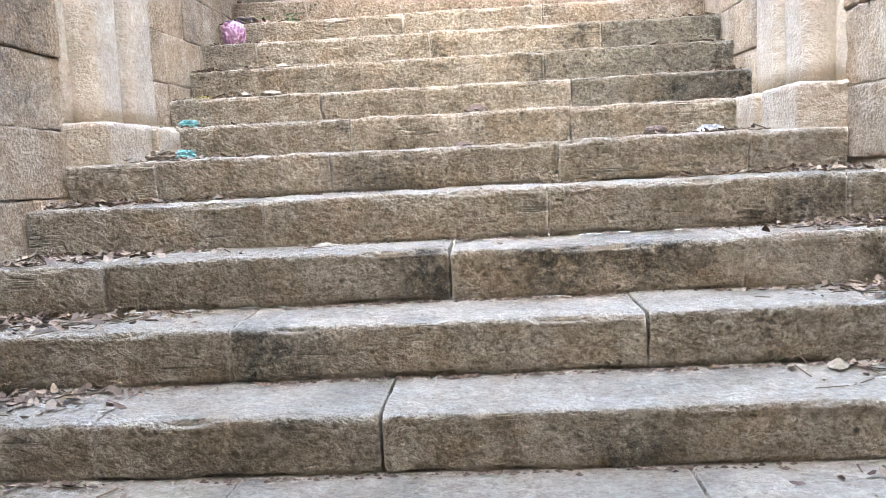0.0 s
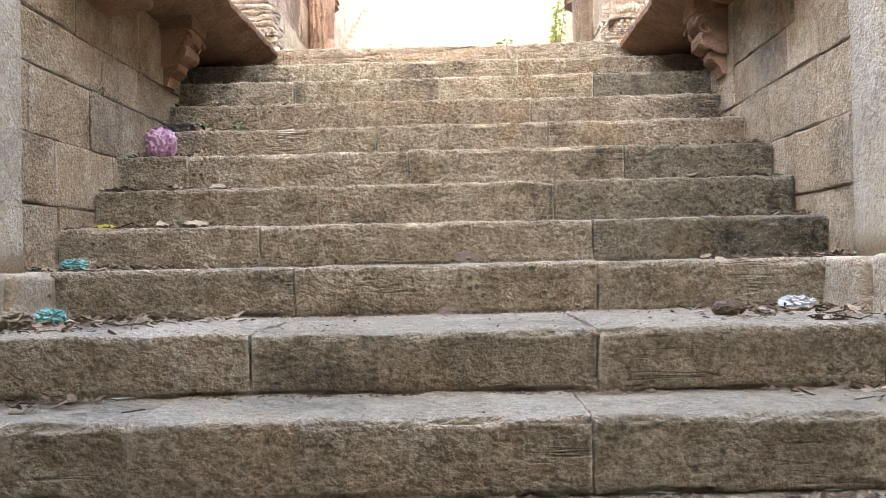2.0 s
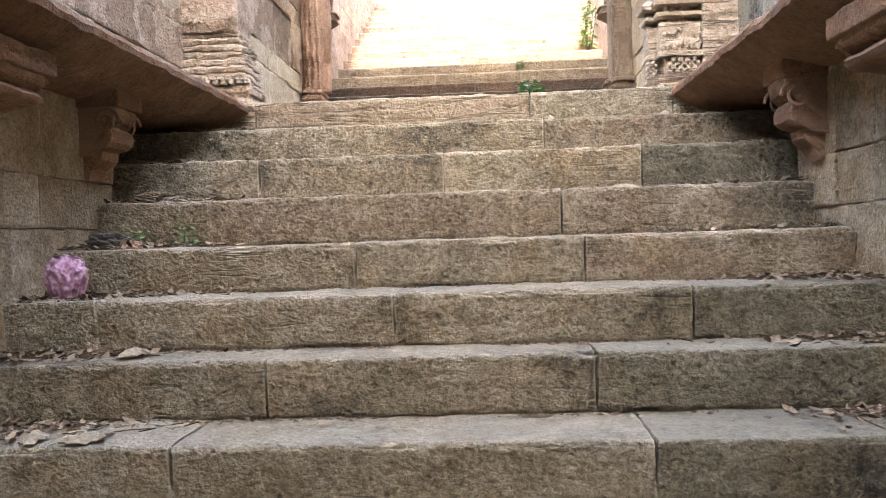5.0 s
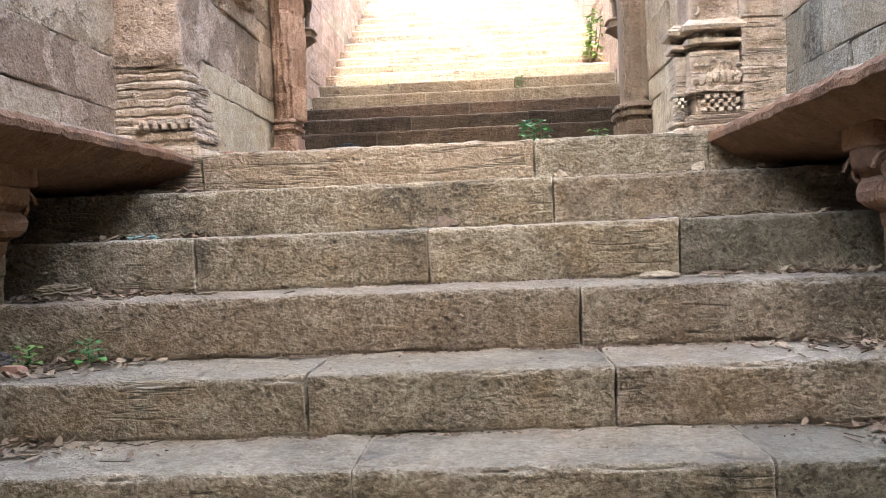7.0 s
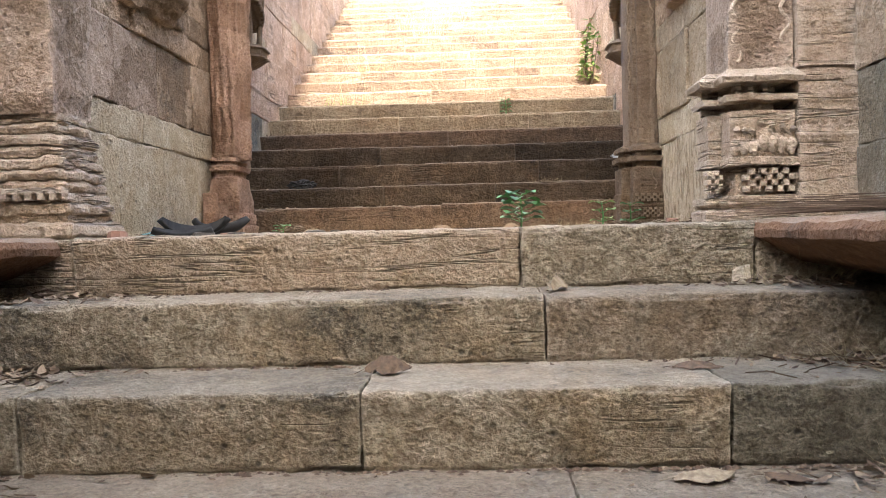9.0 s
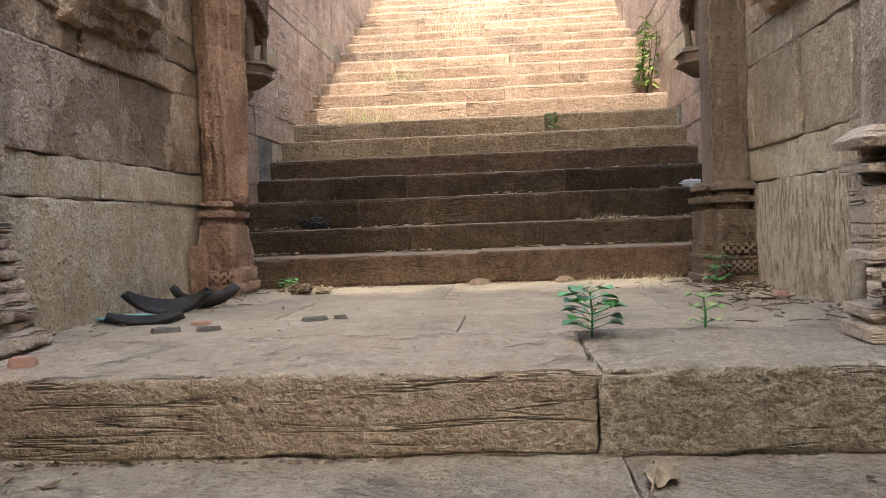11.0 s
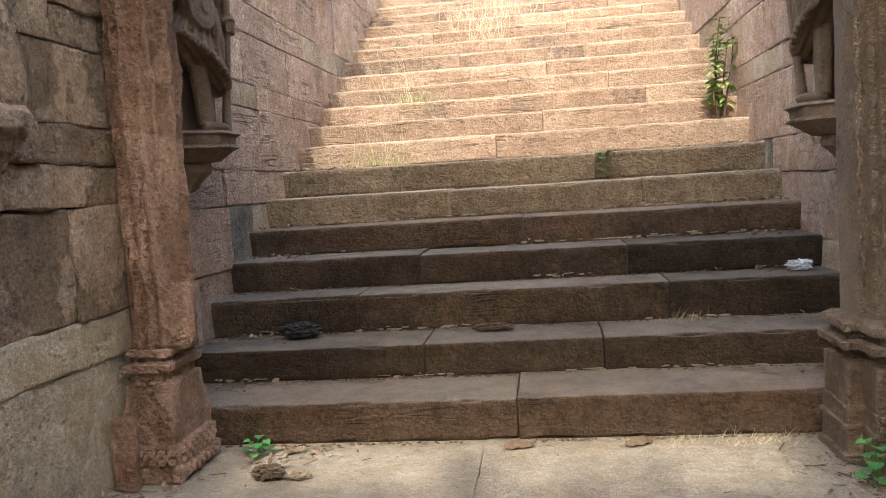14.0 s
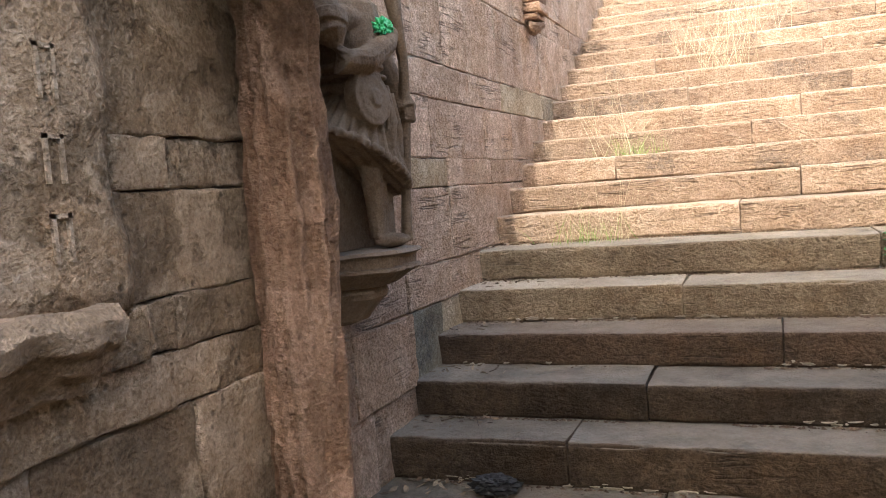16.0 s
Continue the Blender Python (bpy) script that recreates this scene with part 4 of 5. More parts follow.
    # girdle, sashes and armlet
    tube(bm, [(0.12, 0, 0.555), (0.12, 0, 0.585)], [0.122, 0.118], 24)
    tube(bm, [(0.225, 0.06, 0.58), (0.245, 0.05, 0.45), (0.25, 0.035, 0.36)], [0.018, 0.026, 0.012], 8)
    tube(bm, [(0.215, 0.13, 0.56), (0.225, 0.15, 0.42), (0.225, 0.155, 0.30)], [0.014, 0.02, 0.01], 8)
    tube(bm, [(0.155, -0.185, 0.80), (0.165, -0.2, 0.755)], [0.066, 0.066], 14)
    ob = part("statue", bm, M_STATUE, smooth=True)
    rem = ob.modifiers.new("remesh", "REMESH")
    rem.mode, rem.voxel_size, rem.use_smooth_shade = "VOXEL", 0.0055, True
    sm = ob.modifiers.new("smooth", "SMOOTH")
    sm.factor, sm.iterations = 0.4, 1
    ob.matrix_basis = Matrix.LocRotScale((x_wall, y, z), None, (side, 1, 1)) if side < 0 else Matrix.Translation((x_wall, y, z))
    return tagged(ob, "weathered brown stone statue standing in a wall niche", "statue", "statues beside the stairs")


def statue_bracket(x_wall, side, y, z):
    """A half-round corbel: carved rim, scalloped fringe, then a waisted foot."""
    prof = [(0.0, 1.0), (-0.012, 1.03), (-0.02, 0.97), (-0.026, 0.96), (-0.055, 0.95), (-0.06, 1.0), (-0.07, 1.0), (-0.078, 0.94), (-0.105, 0.80), (-0.125, 0.70), (-0.13, 0.58), (-0.15, 0.60), (-0.17, 0.58), (-0.19, 0.5), (-0.22, 0.42), (-0.25, 0.34), (-0.27, 0.16)]
    rings = []
    for dz, k in prof:
        ring = []
        for j in range(25):
            a = -math.pi / 2 + math.pi * j / 24
            sc = 1 + (0.03 * math.cos(a * 22) if -0.1 < dz < -0.06 else 0)
            c, s = math.cos(a), math.sin(a)
            q = 1 / max(abs(c), abs(s), 0.72 * (abs(c) + abs(s)))
            ring.append((x_wall + side * 0.30 * k * sc * c * q - (side * 0.03 if j in (0, 24) else 0), y + 0.25 * k * sc * s * q, z + dz))
        rings.append(ring)
    v, f = loft(rings)
    v = roughen(v, 0.003, 14.0, y)
    if side > 0:
        f = [q[::-1] for q in f]
    ob = link_mesh("statue_bracket", v, f, M_STATUE, smooth=False)
    return tagged(ob, "carved half-round stone corbel under the statue", "bracket", "statue corbels")


statue_bracket(-1.60, 1, 9.57, 4.395)
statue(-1.60, 1, 9.57, 4.395)
statue_bracket(1.335, -1, 9.55, 4.335)
statue(1.335, -1, 9.55, 4.335)


# ---------------------------------------------------------------- colours of loose things
def island_mat(name, c0, c1, rough=0.85, sss=0.0):
    """Loose pieces whose colour runs from c0 to c1, piece by piece."""
    m, nt, bsdf = node_mat(name)
    geo = add(nt, "NewGeometry")
    col = mix(nt, geo.outputs["Random Per Island"], c0, c1)
    g = ramp(nt, noise_out(nt, geo.outputs["Position"], 90.0, 4), 0.3, 0.7, (0.7, 0.7, 0.7, 1), (1.15, 1.15, 1.15, 1))
    nt.links.new(mix(nt, 1.0, col, g, "MULTIPLY"), bsdf.inputs["Base Color"])
    bsdf.inputs["Roughness"].default_value = rough
    bsdf.inputs["Specular IOR Level"].default_value = 0.3
    return m


M_DEAD = island_mat("dead_leaves", (0.06, 0.035, 0.02), (0.30, 0.22, 0.14))
M_GREEN = island_mat("fresh_green_leaves", (0.035, 0.14, 0.03), (0.08, 0.23, 0.05), 0.5)
M_CLIMB = island_mat("yellow_green_leaves", (0.11, 0.22, 0.04), (0.26, 0.36, 0.08), 0.5)
M_STRAW = island_mat("dry_straw", (0.40, 0.32, 0.19), (0.58, 0.49, 0.32))
M_TWIG = island_mat("brown_twigs", (0.07, 0.045, 0.03), (0.16, 0.11, 0.07))
M_BAG = plain_mat("purple_plastic", (0.36, 0.15, 0.25), (0.48, 0.30, 0.38), 0.3, 30, 0.3, 0.5)
M_TEAL = plain_mat("turquoise_plastic", (0.10, 0.34, 0.31), (0.28, 0.47, 0.43), 0.4, 30, 0.5, 0.5)
M_WHITE = plain_mat("white_plastic", (0.72, 0.72, 0.72), (0.55, 0.56, 0.58), 0.45, 25, 0.4, 0.5)
M_RUBBER = plain_mat("black_rubber", (0.012, 0.012, 0.012), (0.032, 0.03, 0.027), 0.65, 20, 0.4, 0.25)
M_YELLOW = plain_mat("yellow_wrapper", (0.6, 0.55, 0.05), (0.5, 0.42, 0.05), 0.4, 40, 0.3, 0.5)
M_VIVID = plain_mat("bright_green_plastic", (0.03, 0.42, 0.10), (0.08, 0.55, 0.2), 0.4, 40, 0.4, 0.5)
M_BRICK = plain_mat("red_shard", (0.36, 0.21, 0.15), (0.28, 0.155, 0.105), 0.9, 40, 0.5)
M_CHIP = plain_mat("grey_slate_chip", (0.12, 0.105, 0.09), (0.07, 0.06, 0.05), 0.85, 40, 0.5)
M_LEAFBIG = plain_mat("brown_dry_leaf", (0.13, 0.085, 0.05), (0.06, 0.04, 0.025), 0.8, 60, 0.5)
M_LEAFPALE = plain_mat("pale_dry_leaf", (0.31, 0.25, 0.16), (0.17, 0.125, 0.08), 0.8, 60, 0.5)


# ---------------------------------------------------------------- plants
def leaf_geo(verts, faces, base, tip, width, droop, rnd, seg=5):
    """One pointed blade, bent along its length and folded at the rib."""
    base, tip = Vector(base), Vector(tip)
    d = tip - base
    side = d.cross(Vector((0, 0, 1)))
    side = side.normalized() if side.length > 1e-6 else Vector((1, 0, 0))
    up = side.cross(d).normalized()
    i0 = len(verts)
    shape = (0.12, 0.75, 1.0, 0.72, 0.05) if seg == 5 else (0.3, 1.0, 0.1)
    for i in range(seg):
        t = i / (seg - 1)
        c = base + d * t - Vector((0, 0, 1)) * droop * t * t
        w = shape[i] * width / 2
        verts += [c + side * w + up * w * 0.35, c, c - side * w + up * w * 0.35]
    for i in range(seg - 1):
        a = i0 + i * 3
        faces += [(a, a + 1, a + 4, a + 3), (a + 1, a + 2, a + 5, a + 4)]


def blade_geo(verts, faces, p, d, length, bend, w, rnd):
    """A grass stem of four short flat lengths."""
    p = Vector(p)
    d = Vector(d).normalized()
    side = d.cross(Vector((rnd.uniform(-1, 1), rnd.uniform(-1, 1), 0.1))).normalized()
    lean = Vector((rnd.uniform(-1, 1), rnd.uniform(-1, 1), -0.4)) * bend
    i0 = len(verts)
    for i in range(5):
        t = i / 4
        c = p + d * length * t + lean * length * t * t
        ww = w * (1 - 0.8 * t)
        verts += [c + side * ww, c - side * ww]
    for i in range(4):
        a = i0 + i * 2
        faces.append((a, a + 1, a + 3, a + 2))


def grass_tuft(at, n, height, spread, mat, label, seed, lean=(0, 0), group="grass tufts", w=0.0015):
    rnd = random.Random(seed)
    v, f = [], []
    for _ in range(n):
        p = (rnd.gauss(0, spread * 0.4), rnd.gauss(0, spread * 0.25), -0.01)
        d = (rnd.gauss(lean[0], 0.32), rnd.gauss(lean[1], 0.32), 1)
        blade_geo(v, f, p, d, height * rnd.uniform(0.4, 1.1), rnd.uniform(0.0, 0.45), w, rnd)
    ob = link_mesh("grass_tuft", v, f, mat, smooth=False)
    ob.location = at
    return tagged(ob, label, "grass", group, "stuff")


def weed(at, height, tiers, leaf, mat, label, seed, name="weed_plant", group="weeds of the landing"):
    """A stem with whorls of stalked leaves."""
    rnd = random.Random(seed)
    base = tagged(empty(name, at), label, "plant", group)
    bm = bmesh.new()
    tube(bm, [(0, 0, -0.02), (0.004, 0.002, height * 0.5), (0.0, 0.006, height)], [0.004, 0.0032, 0.002], 6)
    v, f = [], []
    for i in range(tiers):
        z = height * (0.2 + 0.8 * i / max(1, tiers - 1))
        for k in range(4):
            a = i * 0.8 + k * math.pi / 2 + rnd.uniform(-0.4, 0.4)
            reach = leaf * rnd.uniform(0.8, 1.5) * (1.15 - 0.35 * i / tiers)
            p = Vector((0, 0, z))
            q = p + Vector((math.cos(a), math.sin(a), 0.35)) * reach * 0.7
            tube(bm, [p, q], [0.0016, 0.0012], 5)
            tip = q + Vector((math.cos(a), math.sin(a), rnd.uniform(-0.1, 0.25))) * leaf * rnd.uniform(0.8, 1.2)
            leaf_geo(v, f, q, tip, leaf * rnd.uniform(1.15, 1.5), leaf * 0.15, rnd)
    stem = part("stem", bm, M_GREEN)
    stem.parent = base
    lv = link_mesh("leaves", v, f, mat)
    lv.parent = base
    return base


weed((0.29, 7.08, 3.11), 0.125, 6, 0.046, M_GREEN, "leafy green weed growing from a paving hole", 3)
weed((0.62, 7.205, 3.11), 0.09, 3, 0.032, M_CLIMB, "small light green weed in the paving", 4)
weed((1.0, 8.66, 3.11), 0.12, 3, 0.04, M_GREEN, "green weed beside the carved pillar base", 5)
weed((-1.10, 9.05, 3.11), 0.05, 3, 0.035, M_GREEN, "small green weed beside the red pillar", 6)
weed((-1.40, 5.42, 2.335), 0.06, 3, 0.03, M_CLIMB, "small green weed in leaf litter on a step", 7)
weed((-1.22, 5.44, 2.335), 0.07, 3, 0.03, M_GREEN, "small green weed in leaf litter on a step", 8)
weed((0.40, 11.12, 4.10), 0.13, 4, 0.03, M_GREEN, "small green weed in a step joint", 9)


def climber():
    """A leafy shrub rooted at the wall foot."""
    rnd = random.Random(12)
    base = tagged(empty("wall_shrub", (1.22, 11.78, 4.41)), "yellow-green leafy shrub growing up the wall", "shrub")
    bm = bmesh.new()
    v, f = [], []
    for k in range(6):
        x, y = rnd.uniform(-0.08, 0.05), rnd.uniform(-0.12, 0.1)
        h = rnd.uniform(0.3, 0.55) if k else 0.68
        pts = [(x * 0.3, y * 0.3, 0.0), (x, y, h * 0.4), (x * 1.3 + 0.02, y * 1.2, h * 0.75), (x * 1.1 + 0.04, y, h)]
        tube(bm, pts, [0.008, 0.006, 0.004, 0.002], 6)
        for i in range(24):
            t = rnd.uniform(0.12, 1.0)
            s = min(2, int(t * 3))
            p = Vector(pts[s]).lerp(Vector(pts[s + 1]), t * 3 - s)
            a = rnd.uniform(0, 2 * math.pi)
            d = Vector((math.cos(a) * 0.9 - 0.2, math.sin(a), rnd.uniform(-0.2, 0.7)))
            leaf_geo(v, f, p, p + d * rnd.uniform(0.05, 0.1), rnd.uniform(0.025, 0.04), 0.03, rnd)
    part("stem", bm, M_TWIG).parent = base
    link_mesh("leaves", v, f, M_CLIMB).parent = base


climber()

STEP4 = {i: (FLIGHT_4[i][0], FLIGHT_4[i][1]) for i in range(12)}
grass_tuft((-0.40, STEP4[6][0] + 0.2, STEP4[6][1]), 55, 0.8, 0.28, M_STRAW, "tall dry straw grass growing on the stairs", 21)
grass_tuft((-0.62, STEP4[7][0] + 0.2, STEP4[7][1]), 30, 0.6, 0.3, M_STRAW, "tall dry straw grass growing on the stairs", 22)
grass_tuft((-0.2, STEP4[8][0] + 0.2, STEP4[8][1]), 30, 0.6, 0.35, M_STRAW, "tall dry straw grass growing on the stairs", 23)
grass_tuft((-0.92, STEP4[3][0] - 0.06, STEP4[2][1]), 70, 0.16, 0.25, M_CLIMB, "green grass tuft on a sunlit step", 24)
grass_tuft((-0.98, STEP4[3][0] - 0.06, STEP4[2][1]), 40, 0.6, 0.3, M_STRAW, "thin dry grass stems on a sunlit step", 25)
grass_tuft((-1.05, 11.44, 4.243), 60, 0.2, 0.28, M_CLIMB, "green and dry grass tuft on a shaded step", 26)
grass_tuft((-1.0, 11.44, 4.243), 45, 0.42, 0.35, M_STRAW, "green and dry grass tuft on a shaded step", 27, (0.2, -0.2))
for k in range(9):
    grass_tuft((-1.75 + 0.22 * k + 0.05 * (k % 3), 15.5 + 0.5 * (k % 4), GROUND_Z - 0.02), 60, 0.75 if k < 6 else 0.45, 0.35, M_STRAW, "dry straw grass at the top of the stairs", 40 + k)
for k, (x, y, z, h) in enumerate(((0.72, 9.12, 3.112, 0.06), (0.5, 9.12, 3.112, 0.05), (0.85, 9.11, 3.112, 0.06), (0.62, 9.88, 3.432, 0.07), (1.12, 6.57, 2.918, 0.11), (1.2, 6.2, 2.727, 0.1), (1.25, 6.5, 2.918, 0.12), (1.18, 5.84, 2.53, 0.09), (1.05, 10.8, 3.91, 0.05), (1.15, 8.2, 3.112, 0.06))):
    grass_tuft((x, y, z), 45, h, 0.16, M_STRAW, "matted dry straw on a stone step", 60 + k, (0.6, -0.3), w=0.0013)


# ---------------------------------------------------------------- litter of dead leaves and twigs
def litter():
    rnd = random.Random(77)
    v, f = [], []

    def scrap(x, y, z, s):
        a, tilt = rnd.uniform(0, 6.28), rnd.uniform(-0.5, 0.5)
        m = Matrix.Translation((x, y, z + s * 0.16)) @ Euler((tilt, rnd.uniform(-0.5, 0.5), a)).to_matrix().to_4x4()
        i0 = len(v)
        w = s * rnd.uniform(0.3, 0.6)
        c = s * rnd.uniform(0.05, 0.4)
        for px, py, pz in ((-s, 0, c), (-s * 0.4, w, 0), (-s * 0.4, -w, c * 0.5), (0.0, 0, -c * 0.3), (s * 0.45, w * 0.9, c * 0.3), (s * 0.4, -w * 0.8, 0), (s, 0, c)):
            v.append(m @ Vector((px, py, pz)))
        f.extend([(i0, i0 + 2, i0 + 3, i0 + 1), (i0 + 1, i0 + 3, i0 + 4), (i0 + 2, i0 + 5, i0 + 3), (i0 + 3, i0 + 5, i0 + 6, i0 + 4)])

    def twig(x, y, z, s):
        a = rnd.uniform(0, 6.28)
        d, r = Vector((math.cos(a), math.sin(a), rnd.uniform(-0.1, 0.25))) * s, 0.0022
        i0 = len(v)
        for p in (Vector((x, y, z + 0.004)), Vector((x, y, z + 0.006)) + d):
            v.extend([p + Vector((r, 0, 0)), p + Vector((-r, r, 0)), p + Vector((0, -r, r * 1.5))])
        f.extend([(i0, i0 + 1, i0 + 4, i0 + 3), (i0 + 1, i0 + 2, i0 + 5, i0 + 4), (i0 + 2, i0, i0 + 3, i0 + 5)])

    def strew(n, x_edge, side, reach, y0, y1, z, big=1.0):
        for _ in range(n):
            x = x_edge + side * abs(rnd.gauss(0, reach))
            y = y1 - (y1 - y0) * min(0.95, abs(rnd.gauss(0, 0.45)))
            if rnd.random() < 0.72:
                scrap(x, y, z + rnd.uniform(0, 0.012), rnd.uniform(0.006, 0.026) * big)
            else:
                twig(x, y, z, rnd.uniform(0.02, 0.08))

    runs = [(LOWER[-1], FLIGHT_1[0])] + list(zip(FLIGHT_1, FLIGHT_1[1:] + FLIGHT_2[:1])) + list(zip(FLIGHT_2, FLIGHT_2[1:] + [TOP_EDGE]))
    for i, (a, b) in enumerate(runs):
        left, right = -1.62, 1.325
        if a is FLIGHT_1[-1]:
            left, right = -1.42, 1.09
        strew(430, left, 1, 0.27, a[0] + 0.03, b[0] - 0.005, a[1], 1.05)
        strew(330, right, -1, 0.2, a[0] + 0.03, b[0] - 0.005, a[1], 0.95)
        for _ in range(16):
            x = rnd.uniform(-1.4, 1.1)
            scrap(x, b[0] - rnd.uniform(0.01, 0.05), a[1], rnd.uniform(0.004, 0.011))
            if rnd.random() < 0.5:
                scrap(x * 0.9, rnd.uniform(a[0] + 0.05, b[0]), a[1], rnd.uniform(0.004, 0.012))
    for a, b in zip(FLIGHT_3, FLIGHT_3[1:] + FLIGHT_4[:1]):
        strew(30, -1.58, 1, 0.25, a[0] + 0.05, b[0], a[1])
        strew(30, 1.3, -1, 0.25, a[0] + 0.05, b[0], a[1])
        for _ in range(12):
            scrap(rnd.uniform(-1.4, 1.2), b[0] - rnd.uniform(0.01, 0.06), a[1], rnd.uniform(0.004, 0.01))
    strew(420, -1.47, 1, 0.14, 7.2, 9.0, 3.113, 0.55)
    strew(700, 1.17, -1, 0.2, 7.2, 9.0, 3.113, 0.5)
    strew(60, -1.1, 1, 0.2, 8.9, 9.13, 3.113)
    for _ in range(150):
        scrap(rnd.uniform(-1.4, 1.1), rnd.uniform(6.8, 9.1), 3.113, rnd.uniform(0.003, 0.009))
    for _ in range(120):
        x = rnd.uniform(-1.0, 0.9)
        scrap(x, rnd.uniform(3.2, 3.85), 1.48, rnd.uniform(0.003, 0.009))
    ob = link_mesh("leaf_litter", v, f, M_DEAD, smooth=False)
    return tagged(ob, "dead leaves and twigs gathered along the steps", "leaf litter", kind="stuff")


litter()


def soil():
    """Dark crumbs along the back of every tread, for earth and added contact shade."""
    rnd = random.Random(88)
    v, f = [], []
    runs = list(zip(LOWER[-1:] + FLIGHT_1, FLIGHT_1 + FLIGHT_2[:1])) + list(zip(FLIGHT_2, FLIGHT_2[1:] + [TOP_EDGE])) + [((7.0, 3.113, ()), FLIGHT_3[0])] + list(zip(FLIGHT_3, FLIGHT_3[1:] + FLIGHT_4[:1]))
    for a, b in runs:
        for _ in range(260):
            x = rnd.uniform(-1.58, 1.3)
            if noise.noise((x * 3, b[0], 0)) < -0.15:
                continue
            s = rnd.uniform(0.003, 0.009)
            c = Vector((x, b[0] - abs(rnd.gauss(0, 0.012)) + 0.004, a[1]))
            i0 = len(v)
            for k in range(4):
                an = k * math.pi / 2 + rnd.uniform(-0.5, 0.5)
                v.append(c + Vector((math.cos(an) * s * 1.6, math.sin(an) * s, 0)))
            v.append(c + Vector((0, 0, s)))
            f.extend([(i0, i0 + 1, i0 + 4), (i0 + 1, i0 + 2, i0 + 4), (i0 + 2, i0 + 3, i0 + 4), (i0 + 3, i0, i0 + 4)])
    return tagged(link_mesh("seam_crumbs", v, f, M_TWIG, smooth=False), "dark crumbs for soil and contact shade along the tread backs", "soil", kind="stuff")


soil()


def salt_crust():
    """Pale flakes of lime along the feet of the dark risers."""
    rnd = random.Random(44)
    v, f = [], []
    for (_, z, _), (y, _, _) in zip(FLIGHT_3, FLIGHT_3[1:6]):
        for _ in range(60):
            x = rnd.uniform(-1.5, 1.2)
            if noise.noise((x * 1.7, y * 3, 5.0)) < 0.0:
                continue
            w, h = rnd.uniform(0.006, 0.045), rnd.uniform(0.002, 0.008)
            c = z + 0.006 + abs(rnd.gauss(0, 0.007))
            i0 = len(v)
            for k in range(8):
                a = k * math.pi / 4
                q = rnd.uniform(0.35, 1.2)
                v.append((x + w * q * math.cos(a), y + 0.03, c + h * q * math.sin(a)))
                v.append((x + w * q * 0.8 * math.cos(a), y + 0.007, c + h * q * 0.8 * math.sin(a)))
            f.append(tuple(i0 + 2 * k + 1 for k in range(8)))
            f.extend((i0 + 2 * k, i0 + (2 * k + 2) % 16, i0 + (2 * k + 3) % 16, i0 + 2 * k + 1) for k in range(8))
    return tagged(link_mesh("salt_crust", v, f, M_FLOOR, smooth=False), "pale lime flakes along the feet of dark risers", "lime crust", kind="stuff")


salt_crust()
for k in range(9):
    grass_tuft((0.32 + 0.075 * k, 9.10 - 0.012 * (k % 3), 3.112), 24, 0.026 + 0.008 * (k % 4), 0.09, M_STRAW, "short dry straw along the foot of the stairs", 90 + k, w=0.001)
for k, (x, y, z) in enumerate(((1.05, 6.17, 2.727), (1.2, 6.15, 2.727), (1.0, 6.5, 2.918), (1.15, 5.8, 2.53), (1.25, 5.78, 2.53), (1.2, 5.42, 2.336), (-1.3, 6.15, 2.727))):
    grass_tuft((x, y, z), 40, 0.12 + 0.03 * (k % 3), 0.22, M_STRAW, "thin dry stems matted at the end of a step", 110 + k, (-0.8, -0.5), w=0.0009)


# ---------------------------------------------------------------- single loose things
def dry_leaf(at, size, turn, mat, label, seed, curl=0.35):
    """A dead leaf bent like a low tent along its rib, with a ragged curling rim and a stalk."""
    rnd = random.Random(seed)
    n, v, f = 9, [], []
    for i in range(n):
        t = i / (n - 1)
        w = 0.5 * size * math.sin(math.pi * min(1, t * 0.94 + 0.04)) ** 0.8 * rnd.uniform(0.7, 1.0)
        ridge = size * 0.30 * curl * (0.5 + math.sin(math.pi * t)) + rnd.uniform(0, 0.004)
        x = (t - 0.5) * size * 1.25
        for s in (-1, -0.55, 0, 0.55, 1):
            drop = ridge * (1 - abs(s) ** 1.3) + (rnd.uniform(0, 0.22) * size * curl if abs(s) == 1 else 0)
            v.append((x + rnd.uniform(-0.004, 0.004), s * w * (1 - 0.3 * curl), max(0.001, drop) + rnd.uniform(0, 0.003)))
    for i in range(n - 1):
        for j in range(4):
            a = i * 5 + j
            f.append((a, a + 5, a + 6, a + 1))
    k = len(v)
    v += [(-0.62 * size, -0.001, ridge), (-0.62 * size, 0.001, ridge), (-0.9 * size, 0.003, 0.004), (-0.9 * size, 0.001, 0.003)]
    f.append((k, k + 1, k + 2, k + 3))
    ob = link_mesh("dry_leaf", v, f, mat, smooth=False)
    sol = ob.modifiers.new("thick", "SOLIDIFY")
    sol.thickness = 0.0012
    ob.matrix_basis = pose(*at, 0, 0, turn)
    return tagged(ob, label, "leaf", "single dry leaves")


